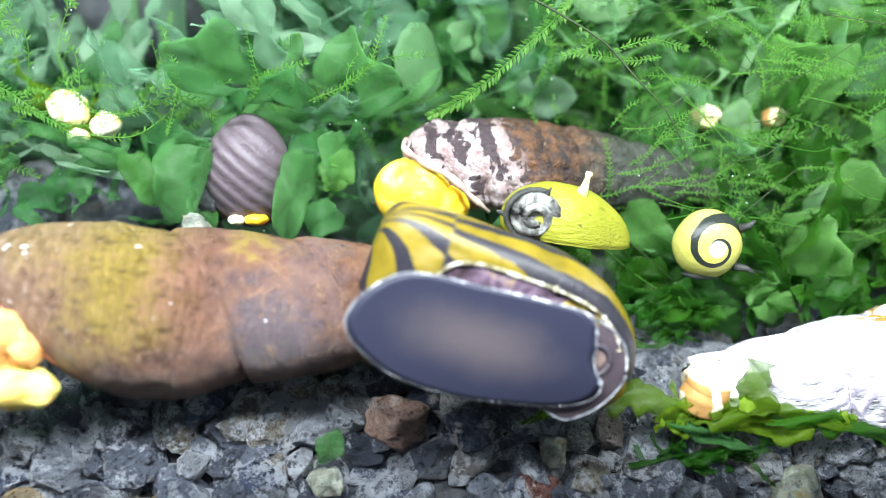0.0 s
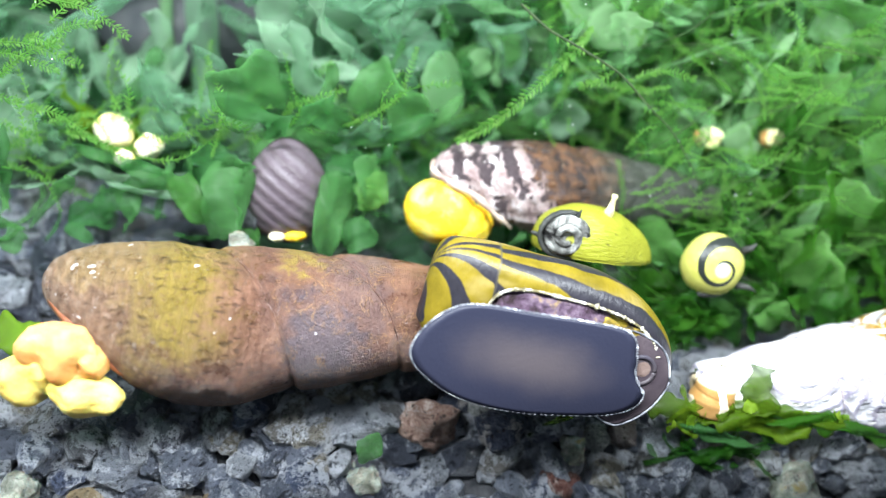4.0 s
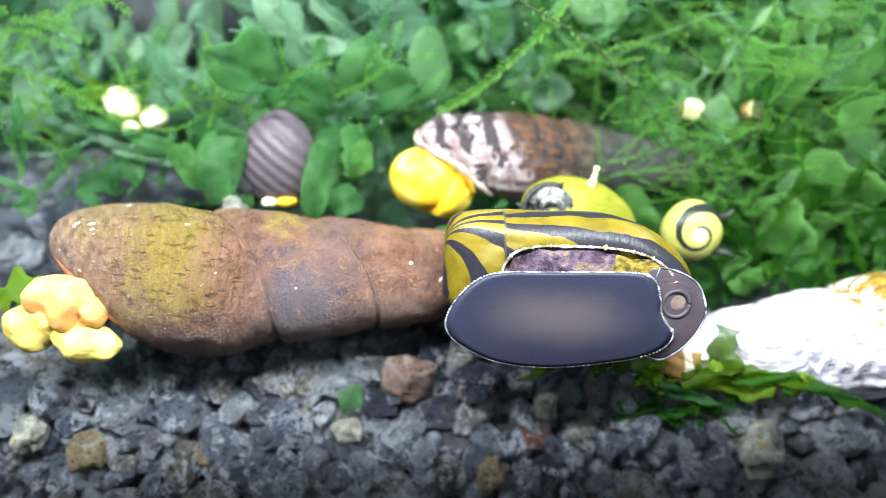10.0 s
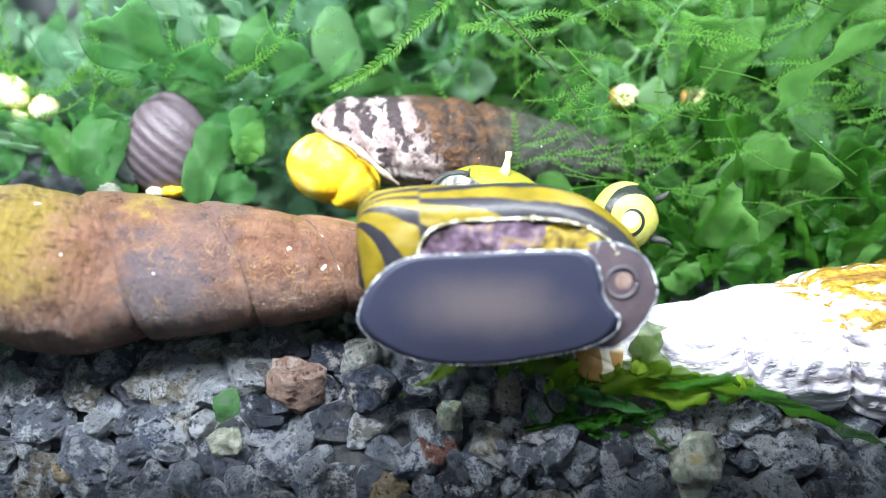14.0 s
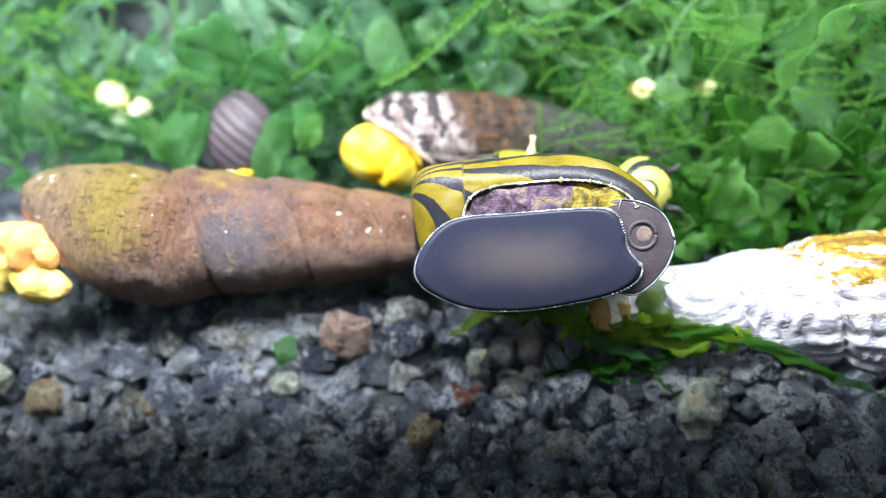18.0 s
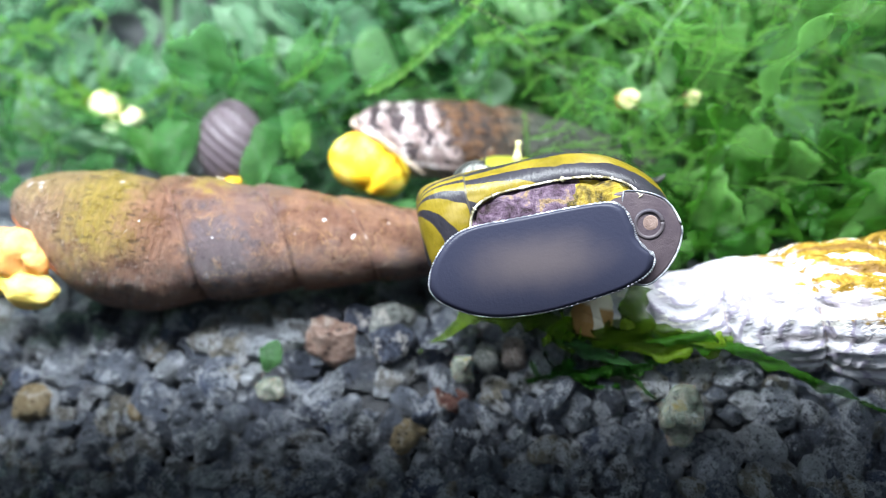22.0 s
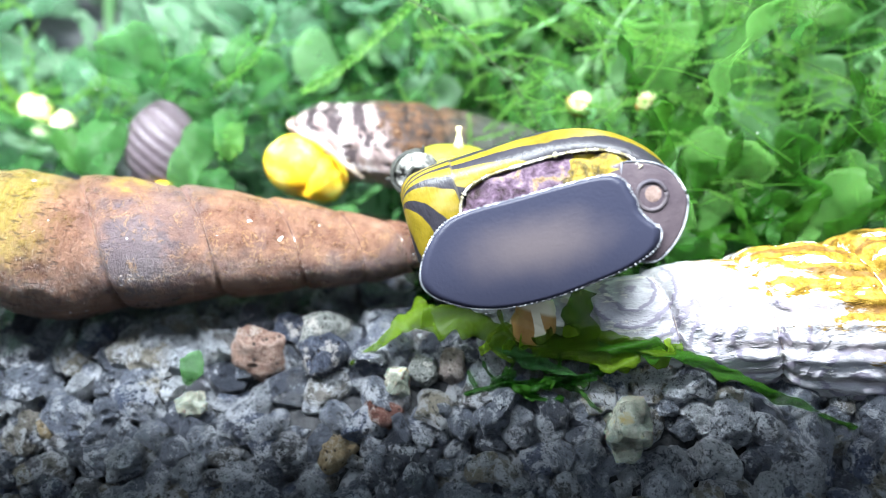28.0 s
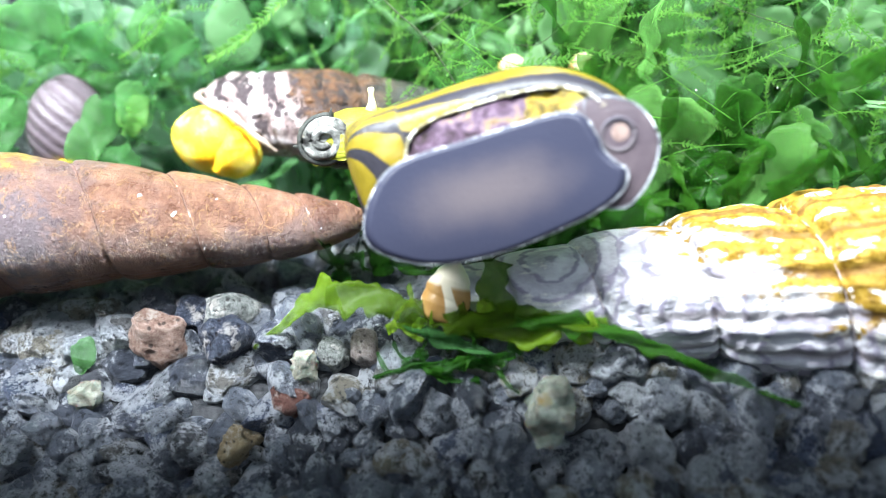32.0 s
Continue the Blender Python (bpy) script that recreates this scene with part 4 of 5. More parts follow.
def build_zebra_nerite():
    top = thing("nerite_snail", place(0.16, 6.0, 0.1), "zebra striped yellow nerite clinging to the glass", "snail")
    shell = part("shell", nerite_dome(), ZEBRA, top, "glossy yellow shell with black stripes")
    lipline = [nerite_section(b)[0] + Vector((0, 0.09, 0)) for b in np.linspace(0.3, 2.9, 240)]
    part("shell_lip", tube(lipline, [0.012 + 0.055 * max(0.12, noise.noise(Vector((i * 0.21, 0, 0)))) * abs(math.sin(i * math.pi / 4)) for i in range(240)], 8), PEARL, shell, "pearly beaded inner edge of the shell")
    part("mantle", moved(ball(0.90, 0.17, 0.47, 0.20, 4.2, 5, 32, 64), 0.04, 0.21, 0.48), MANTLE, shell, "purple mottled mantle under the shell")
    part("inner_lip", moved(ball(0.62, 0.16, 0.34, 0.3, 3.6, 8, 24, 44), 0.74, 0.20, 0.46), INNER, shell, "yellow and dark inner lip")
    part("apex", moved(ball(0.035, 0.035, 0.03, 0.2, 2, 1, 10, 14), -1.25, 0.50, 0.99), PEARL, shell, "worn pale shell tip")
    part("sole", disc(sole_outline(110), 0.0, 0.012), SOLE, top, "slate grey flat foot sole")
    rim = sole_outline(720, 1.005)
    edge = [(x, 0.015, z) for x, z in rim]
    part("sole_edge", tube(edge + edge[:1], [0.006 + (0.011 + 0.007 * noise.noise(Vector((i * 0.06, 3, 0)))) * abs(math.sin(i * math.pi / 5)) * (1.5 if edge[i % 720][0] > 0.95 else 1.0) for i in range(721)], 6), FRINGE, top, "pale beaded rim of the foot")
    lobe_keys = [(0.50, 0.03), (0.37, 0.33), (0.06, 0.49), (-0.25, 0.46), (-0.42, 0.0), (-0.30, -0.45), (-0.02, -0.60), (0.16, -0.54), (0.34, -0.38), (0.46, -0.18)]
    head_line = curve_points([(x, 0, z) for x, z in lobe_keys[-2:] + lobe_keys + lobe_keys[:3]], 14 * 20 + 1)[40:240]
    head = part("head", disc([(p.x, p.z) for p in head_line[::3]], 0.05, 0.03), HEAD, top, "mauve grey head", place(1.2, 0.03, 0.12))
    at_x, at_z = 0.14, 0.09
    ring = [(at_x + 0.155 * math.cos(t), 0.03, at_z + 0.155 * math.sin(t)) for t in np.linspace(0, 2 * math.pi, 33)]
    part("mouth_ring", tube(ring, 0.026, 8), SOLE, head, "dark ring round the mouth")
    part("mouth", moved(disc([(0.115 * math.cos(t), 0.115 * math.sin(t)) for t in np.linspace(0, 2 * math.pi, 32, endpoint=False)], 0.03, 0.012, 5), at_x, 0, at_z), MOUTH, head, "pinkish mouth disc")
    part("head_edge", tube([(p.x, 0.05, p.z) for p in head_line[::3] if p.x > -0.1 or p.z < -0.3], 0.013, 6), FRINGE, head, "pale edge of the head")
    top.scale = (1.03, 1.03, 1.03)
    return top, shell, head


# ---- small yellow nerites ----
def cap_shell(rows=40, cols=72):
    """A low dome with a straight thin rim below, drawn out to a blunt point at its mouth end."""
    v = []
    for i in range(rows):
        a = 0.5 * math.pi * i / (rows - 1)
        for j in range(cols):
            b = 2 * math.pi * j / cols
            c, s = math.cos(b), math.sin(b)
            reach = 0.86 * (1 - 0.10 * s * s) if c > 0 else 0.74
            x, y = reach * math.copysign(abs(c) ** 1.1, c) * math.cos(a), 0.54 * s * math.cos(a) * (1 - 0.35 * max(0.0, c) ** 2)
            lift = math.sin(a) ** 0.85 * 0.62
            k = 1 + 0.012 * math.sin(34 * b) * math.cos(a) + 0.03 * noise.noise(Vector((x * 3, y * 3, lift * 3)))
            v.append((x * k - 0.12 * math.sin(a), y * k - 0.06 * math.sin(a), (lift - 0.10) * k - 0.05 * math.cos(a) * max(0.0, x)))
    n = len(v)
    v += [(x * 0.93, y * 0.93, z - 0.03) for x, y, z in v[:cols]]
    f = grid_faces(rows, cols) + [(j, n + j, n + (j + 1) % cols, (j + 1) % cols) for j in range(cols)] + [tuple(n + j for j in range(cols))]
    f.append(tuple((rows - 1) * cols + k for k in range(cols - 1, -1, -1)))
    return v, f


def build_horned_nerite():
    top = thing("horned_nerite", place(1.40, 7.75, 1.02), "lime yellow horned nerite with an eroded black spire", "snail")
    part("shell", cap_shell(), HORNED, top, "lime yellow cap-shaped shell with fine ribs and dark specks")
    turns = [(-0.44 + 0.35 * (1 - i / 64) * math.cos(0.33 * i + 1.2), -0.40 - 0.002 * i, 0.13 + 0.31 * (1 - i / 64) * math.sin(0.33 * i + 1.2)) for i in range(52)]
    part("spire_band", tube(turns[:26], [0.042 - 0.0006 * i for i in range(26)], 8), DARK_FLESH, top, "black band round the spire")
    part("spire", merge(tube(turns[14:], [0.085 - 0.0012 * i for i in range(38)], 10), moved(ball(0.31, 0.10, 0.28, 0.25, 3.5, 3), -0.44, -0.36, 0.13)), ERODED, top, "eroded black and silver spire")
    part("horn", tube([(0.1, -0.2, 0.40), (0.13, -0.22, 0.52), (0.14, -0.24, 0.64), (0.145, -0.245, 0.68), (0.146, -0.245, 0.71)], [0.10, 0.05, 0.03, 0.045, 0.035], 10), HORN, top, "pale blunt horn")
    part("horn", tube([(-0.62, -0.3, 0.05), (-0.74, -0.33, 0.10), (-0.86, -0.34, 0.13)], [0.07, 0.045, 0.015], 8), DARK_FLESH, top, "black pointed horn")
    part("horn", tube([(-0.34, -0.42, 0.36), (-0.33, -0.46, 0.43), (-0.31, -0.48, 0.50)], [0.04, 0.025, 0.008], 8), DARK_FLESH, top, "small black spine on the spire")
    part("foot", moved(ball(0.5, 0.28, 0.07, 0.1, 2, 5), 0.0, 0.0, -0.15), DARK_FLESH, top, "dark foot under the shell")
    return top


def build_spiral_nerite():
    top = thing("horned_nerite", place(3.15, 7.8, 0.70), "small pale yellow nerite with a black spiral", "snail")
    part("shell", ball(0.42, 0.34, 0.42, 0.04, 1.2, 6, 32, 44), SPIRAL, top, "pale yellow shell with a black spiral band")
    part("horn", tube([(0.33, -0.14, 0.22), (0.42, -0.2, 0.27), (0.47, -0.22, 0.33)], [0.06, 0.04, 0.015], 8), DARK_FLESH, top, "short black horn")
    part("horn", tube([(0.3, -0.1, -0.26), (0.46, -0.14, -0.28), (0.56, -0.16, -0.34)], [0.06, 0.035, 0.012], 8), DARK_FLESH, top, "short black horn")
    part("foot", moved(ball(0.24, 0.16, 0.06, 0.1, 2, 5), -0.05, 0.0, -0.38), DARK_FLESH, top, "dark foot")
    return top


def small_shell(m, material, label, r=0.3, coiled=True):
    top = thing("small_snail", m, label, "snail")
    part("shell", ball(r, r * 0.8, r * 0.85, 0.12, 1.6, r * 10, 20, 28), material, top)
    if not coiled:
        return
    coil = [(r * 0.75 * (1 - i / 34) * math.cos(i * 0.42), -r * 0.62 - 0.004 * i, r * 0.7 * (1 - i / 34) * math.sin(i * 0.42)) for i in range(30)]
    part("whorl", tube(coil, [r * 0.26 * (1 - i / 34) for i in range(30)], 8), HORN, top, "pale raised coil")


def build_small_shells():
    top = thing("small_snail", place(2.86, 6.84, -0.74, 0, 15, 0), "tiny amber and white striped snail among leaves", "snail")
    keys = [(0.0, 0, 0, 0.10), (0.08, 0, 0, 0.2), (0.3, 0, 0, 0.25), (0.55, 0, 0, 0.22), (0.75, 0, 0, 0.15), (0.9, 0, 0, 0.05)]
    v, f = spire(keys, [-0.6, -0.1, 0.4, 0.66, 0.84, 0.95], 0.05, rows=50, cols=36)
    part("shell", ([(z * 1.15, y * 1.0, (x - 0.4) * 0.8) for x, y, z in v], f), STRIPED_SMALL, top, "amber and white striped shell")
    part("foot", moved(ball(0.2, 0.14, 0.08, 0.1, 2, 2), 0, 0.05, -0.36), DARK_FLESH, top, "dark foot")
    small_shell(place(-4.95, 9.3, 2.30, 0, 25, 0), PALE_SHELL, "bright pale snail shell among leaves", 0.27, False)
    small_shell(place(-4.5, 9.32, 2.08, 0, -20, 0), PALE_SHELL, "small pale yellow snail shell among leaves", 0.20, False)
    small_shell(place(-4.82, 9.2, 1.92, 0, 10, 0), PALE_SHELL, "tiny white snail shell among leaves", 0.14, False)
    small_shell(place(3.62, 9.5, 2.2), STRIPED_SMALL, "small yellowish snail deep in leaves", 0.2)
    small_shell(place(4.6, 9.5, 2.2), STRIPED_SMALL, "small brownish snail deep in leaves", 0.17)


build_brown_snail()
build_white_snail()
build_patterned_snail()
build_ribbed_snail()
NERITE, NERITE_SHELL, NERITE_HEAD = build_zebra_nerite()
HORNED_SNAIL = build_horned_nerite()
SPIRAL_SNAIL = build_spiral_nerite()
build_small_shells()


# ---- driftwood and hose in the murk ----
def build_wood():
    top = thing("driftwood", place(-5.0, 12.0, 3.5), "dark soaked driftwood behind the plants", "driftwood")
    part("branch", tube(curve_points([(-2.2, 0.4, 3.4), (-1.2, 0.2, 1.2), (0.0, 0, 0.2), (1.5, 0.1, 0.6), (2.2, 0.1, 2.5)], 24), [0.85 + 0.25 * math.sin(i * 0.5) for i in range(24)], 16), WOOD, top)
    part("branch", tube(curve_points([(-1.2, 0.4, 0.4), (0.4, 0.2, 0.9), (1.2, 0, 2.6)], 16), [0.55 + 0.15 * math.sin(i * 0.8) for i in range(16)], 14), WOOD, top)


def build_pale_stem():
    top = thing("plant_stem", place(-3.95, 10.8, 3.2), "pale green blurred stem standing before dark wood", "plant stem")
    part("stem", tube(curve_points([(0.05, 0, -1.6), (0, 0, 0), (-0.04, 0, 1.2), (0.06, 0, 3.0)], 30), [0.22 - 0.02 * math.sin(i * 0.7) for i in range(30)], 14), LEAF_HAZED_COOL, top)
    part("stem", tube(curve_points([(-0.5, 0.2, -1.2), (-0.62, 0.2, 0.4), (-0.5, 0.2, 2.8)], 30), [0.09 - 0.01 * math.sin(i * 0.9) for i in range(30)], 10), LEAF_HAZED, top)


build_wood()
build_pale_stem()

# ---- plants ----
RND = random.Random(11)
LEAVES = [thallus(1.0, RND.uniform(0.30, 0.5), i, ruffle=RND.uniform(0.10, 0.2)) for i in range(8)] + [ribbon(1.9, RND.uniform(0.07, 0.16), i, 26, 4, RND.uniform(0.04, 0.09)) for i in range(10)]
LEAF_MESHES = [mesh_of("leaf", *g, LEAF) for g in LEAVES]
LIME_MESHES = [mesh_of("leaf", *g, LEAF_LIME) for g in LEAVES[:4]]
OLIVE_MESHES = [mesh_of("leaf", *g, LEAF_OLIVE) for g in LEAVES[4:12]]
COOL_MESHES = [mesh_of("leaf", *g, LEAF_COOL) for g in LEAVES]
DEEP_MESHES = [mesh_of("leaf", *g, LEAF_DEEP) for g in LEAVES[3:15]]


def leaf(parent, meshes, x, y, z, size, rx, ry, rz, label=""):
    m = place(x, y, z, rx, ry, rz) @ Matrix.Diagonal((size, size, size, 1))
    return link("leaf", RND.choice(meshes), parent, m, label)


def leaf_clump(x, y, z, count, spread, size, meshes, label, flat=0.55):
    top = thing("aquatic_plant", place(x, y, z), label, "plant", "leafy water plants")
    for _ in range(count):
        a, b = RND.uniform(-1, 1), RND.uniform(-1, 1)
        leaf(top, meshes, a * spread, RND.uniform(-0.25, 0.35) * spread, b * spread * flat, size * RND.uniform(0.55, 1.5), RND.uniform(-60, 50), RND.uniform(-100, 100), RND.uniform(-50, 50))
    return top


def far_foliage():
    """Dense leaves behind everything, haze put into their paled colours: cool green at one end, yellower at the other.
    """
    rnd = random.Random(5)
    round_ones = [thallus(1.0, rnd.uniform(0.32, 0.5), 50 + i, 4, 20, rnd.uniform(0.06, 0.13)) for i in range(6)]
    long_ones = [ribbon(1.0, rnd.uniform(0.05, 0.10), 60 + i, 16, 3) for i in range(5)] + [ribbon(1.0, rnd.uniform(0.012, 0.02), 70 + i, 16, 2, 0.09) for i in range(4)]
    heaps = {True: ([], []), False: ([], [])}
    for i in range(3400):
        y = rnd.uniform(9.2, 14.0)
        k = (y + 3) / 11.5
        x, z = rnd.uniform(-7.5, 8.5) * k, rnd.uniform(-0.4, 5.2) * k
        if z < bank(x, y) or (y < 11.9 and -7.0 < 0.7 + (x - 0.7) * 14.1 / (y + 2.6) < -3.6 and 2 + (z - 2) * 14.1 / (y + 2.6) > 2.8) or (x < -3.0 and z < 1.7 and y < 11) or (y < 10.3 and -0.8 < x < 2.6 and 0.5 < z < 2.6):
            continue
        slim = rnd.random() < 0.72
        base = rnd.choice(long_ones if slim else round_ones)
        s = rnd.uniform(0.9, 2.3) if slim else rnd.uniform(0.4, 1.15)
        m = place(0, 0, 0, rnd.uniform(-50, 45), rnd.uniform(-110, 110), rnd.uniform(-50, 50)).to_3x3() * s
        verts, faces = heaps[x + rnd.uniform(-1.5, 1.5) < 0.8]
        n = len(verts)
        p = Vector((x, y, z))
        verts += [tuple(m @ Vector(v) + p) for v in base[0]]
        faces += [tuple(q + n for q in f) for f in base[1]]
    for cool, material, label in ((True, LEAF_HAZED_COOL, "thick mass of cool green translucent leaves, paled as haze"), (False, LEAF_HAZED, "thick mass of yellowish green translucent leaves, paled as haze")):
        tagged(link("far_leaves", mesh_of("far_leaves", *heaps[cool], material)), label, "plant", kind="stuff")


far_foliage()


def build_clumps():
    green = "ruffled translucent green thallus plant"
    for x, y, z, n, spread, size in (
        (-3.3, 8.5, 1.5, 12, 0.55, 0.6), (-1.75, 8.3, 1.35, 14, 0.5, 0.5), (-1.0, 8.9, 1.7, 12, 0.7, 0.6), (-1.9, 8.9, 2.5, 14, 0.8, 0.8),
        (2.9, 8.9, 2.9, 16, 1.2, 1.0), (4.4, 8.8, 1.9, 18, 1.2, 1.0), (3.7, 8.5, 0.4, 18, 0.9, 0.7), (5.4, 8.6, 0.9, 18, 1.2, 0.9),
        (6.6, 8.7, 2.3, 16, 1.3, 1.0), (1.0, 9.2, 3.0, 16, 1.2, 1.0), (-4.6, 9.0, 1.9, 8, 0.6, 0.6), (-6.9, 8.9, 2.4, 12, 0.7, 0.5), (-5.6, 8.7, 1.15, 7, 0.6, 0.45),
        (0.4, 8.9, 0.3, 10, 0.7, 0.45), (2.2, 8.6, 0.1, 14, 0.7, 0.55), (7.4, 8.6, 0.8, 12, 1.0, 0.9), (3.2, 8.3, -0.2, 14, 0.6, 0.5), (4.4, 8.4, 0.1, 16, 0.7, 0.6), (5.6, 8.5, 0.4, 14, 0.7, 0.6), (6.6, 8.6, 0.6, 12, 0.7, 0.7), (-0.2, 8.6, 0.25, 8, 0.5, 0.4), (5.0, 8.7, 3.4, 16, 1.3, 1.0), (-0.6, 9.2, 2.9, 14, 1.1, 0.9), (2.7, 8.35, 1.75, 9, 0.5, 0.5), (3.3, 8.5, 1.5, 9, 0.5, 0.5), (0.9, 8.5, 2.45, 6, 0.5, 0.45),
        (1.5, 7.95, -0.5, 12, 0.4, 0.3), (2.5, 7.9, -0.3, 18, 0.5, 0.4), (3.4, 7.95, -0.3, 18, 0.5, 0.4), (4.4, 8.0, -0.25, 18, 0.6, 0.45), (5.5, 8.1, -0.1, 18, 0.7, 0.5), (6.8, 8.2, 0.1, 16, 0.8, 0.6), (-4.1, 8.7, 1.2, 9, 0.5, 0.4), (-6.4, 8.5, 1.2, 9, 0.6, 0.45),
    ):
        if z > 1.3 and abs(x + 2.4) > 1.2:
            x, y, z, size = 1 + (x - 1) * 1.09, y + 1.0, 1.5 + (z - 1.5) * 1.09, size * 1.15
        leaf_clump(x, y, z, n, spread, size, COOL_MESHES + COOL_MESHES[8:] if x < 1.5 else (DEEP_MESHES + LEAF_MESHES[:3] if z < 1.3 else LEAF_MESHES + LEAF_MESHES[8:]), green)

    leaf_clump(-5.1, 9.9, 2.1, 8, 0.6, 0.55, LIME_MESHES, "yellow green lobed leaves round pale shells")


build_clumps()


def moss_plant(name_label, m, shoots, leaf_len=0.16, stem_material=None, density=1.0, width=0.011):
    top = thing("moss", m, name_label, "moss", "moss shoots")
    for k, keys in enumerate(shoots):
        s, l = frond(keys, k + int(abs(keys[0][0]) * 100), leaf_len, width=width, density=density)
        stem = part("stem", s, stem_material or MOSS, top)
        tagged(part("moss_foliage", l, MOSS, stem, smooth=False), kind="stuff")
    return top


def build_moss():
    moss_plant("feathery light green moss shoot", place(0, 8.1, 0), [[(1.45, 0.15, 3.75), (1.2, 0.1, 3.42), (0.85, 0.05, 3.1), (0.4, 0, 2.7), (0.05, 0, 2.45), (-0.28, 0, 2.29)]], 0.13)
    moss_plant("dark thin moss stem with few leaves", place(0, 8.1, 0), [[(0.5, 0.1, 4.0), (0.85, 0.05, 3.7), (1.3, 0, 3.45), (1.8, 0, 3.15), (2.2, 0, 2.75), (2.6, 0, 2.35), (2.98, 0, 1.7)]], 0.12, STEM, 0.2, 0.02)
    moss_plant("light green moss sprigs", place(0, 8.15, 0), [[(1.75, 0, 3.2), (1.5, 0, 3.05), (1.3, 0, 3.0)], [(2.5, 0, 3.0), (2.1, -0.05, 2.95), (1.8, 0, 3.0), (1.4, 0, 3.05)], [(2.0, 0, 3.1), (2.4, 0, 3.2), (2.8, 0, 3.1)]], 0.09)
    rnd = random.Random(21)
    shoots = []
    for i in range(30):
        x, z = rnd.uniform(3.2, 7.5), rnd.uniform(0.2, 3.6)
        a, L = rnd.uniform(-0.6, 3.4), rnd.uniform(0.5, 1.3)
        shoots.append([(x, rnd.uniform(-0.1, 0.3), z), (x + 0.5 * L * math.cos(a) + rnd.uniform(-0.1, 0.1), 0, z + 0.5 * L * math.sin(a)), (x + L * math.cos(a), rnd.uniform(-0.2, 0.1), z + L * math.sin(a) - 0.1)])
    moss_plant("tangled feathery green moss", place(0, 8.35, 0), shoots, 0.065, density=0.8)
    shoots = []
    for i in range(16):
        x, z, L, a = rnd.uniform(1.7, 3.0), rnd.uniform(1.2, 2.2), rnd.uniform(0.5, 0.9), rnd.uniform(-0.3, 0.9)
        shoots.append([(x, 0, z), (x + 0.5 * L * math.cos(a), -0.05, z + 0.5 * L * math.sin(a) + rnd.uniform(-0.1, 0.1)), (x + L * math.cos(a), 0, z + L * math.sin(a))])
    moss_plant("fine moss shoots hanging over a dark shell", place(0, 8.2, 0), shoots, 0.055, density=0.7, width=0.007)
    shoots = []
    for i in range(14):
        x, z = rnd.uniform(-7.2, -5.1), rnd.uniform(2.2, 4.2)
        a, L = rnd.uniform(-0.4, 1.0), rnd.uniform(0.5, 1.2)
        shoots.append([(x, rnd.uniform(-0.1, 0.3), z), (x + 0.5 * L * math.cos(a), 0, z + 0.5 * L * math.sin(a) + 0.05), (x + L * math.cos(a), 0, z + L * math.sin(a) - 0.1)])
    moss_plant("pale green wispy moss", place(0, 8.4, 0), shoots, 0.10)


build_moss()


def moss_tangle():
    """Fine feathery moss woven through the leaves, one mass for each side of the bank."""
    rnd = random.Random(47)
    for x0, x1, z0, z1, count, label in ((0.9, 8.6, 0.2, 4.6, 260, "fine feathery moss woven through the leaves"), (-7.4, -0.6, 1.9, 2.6, 70, "wispy pale moss among cool green leaves")):
        stems, blades = [], []
        for i in range(count):
            x, z, y = rnd.uniform(x0, x1), rnd.uniform(z0, z1), rnd.uniform(8.3, 9.7)
            y += 0.8 if -1.2 < x < 3.4 and z > 1.6 else 0.0
            a, L = rnd.uniform(-0.9, 1.9), rnd.uniform(0.5, 1.4)
            bend = rnd.uniform(-0.25, 0.25)
            keys = [(x, y, z), (x + 0.5 * L * math.cos(a) - bend * math.sin(a), y - 0.1, z + 0.5 * L * math.sin(a) + bend * math.cos(a)), (x + L * math.cos(a), y + rnd.uniform(-0.2, 0.2), z + L * math.sin(a))]
            s, l = frond(keys, 900 + i, rnd.uniform(0.05, 0.10), 0.05, 0.008, rnd.choice((0.5, 0.9, 1.0)))
            stems.append(s), blades.append(l)
        tagged(link("moss_mass", mesh_of("moss_mass", *merge(*stems, *blades), MOSS, smooth=False)), label, "moss", kind="stuff")


moss_tangle()


def build_hair_stems():
    """Bare thin stems tangled in front of the leaves."""
    rnd = random.Random(8)
    top = thing("moss", place(0, 8.05, 0), "thin bare tangled moss stems", "moss", "moss shoots")
    for i in range(44):
        x, z = rnd.uniform(1.6, 7.0), rnd.uniform(0.6, 3.6)
        a, L = rnd.uniform(-0.9, 0.9), rnd.uniform(0.5, 1.5)
        keys = [(x, rnd.uniform(-0.1, 0.4), z), (x + 0.5 * L * math.cos(a), rnd.uniform(-0.1, 0.2), z + 0.5 * L * math.sin(a) + rnd.uniform(-0.12, 0.12)), (x + L * math.cos(a), 0.1, z + L * math.sin(a))]
        part("stem", tube(curve_points(keys, 14), rnd.uniform(0.003, 0.007), 5), MOSS if rnd.random() < 0.6 else STEM, top)


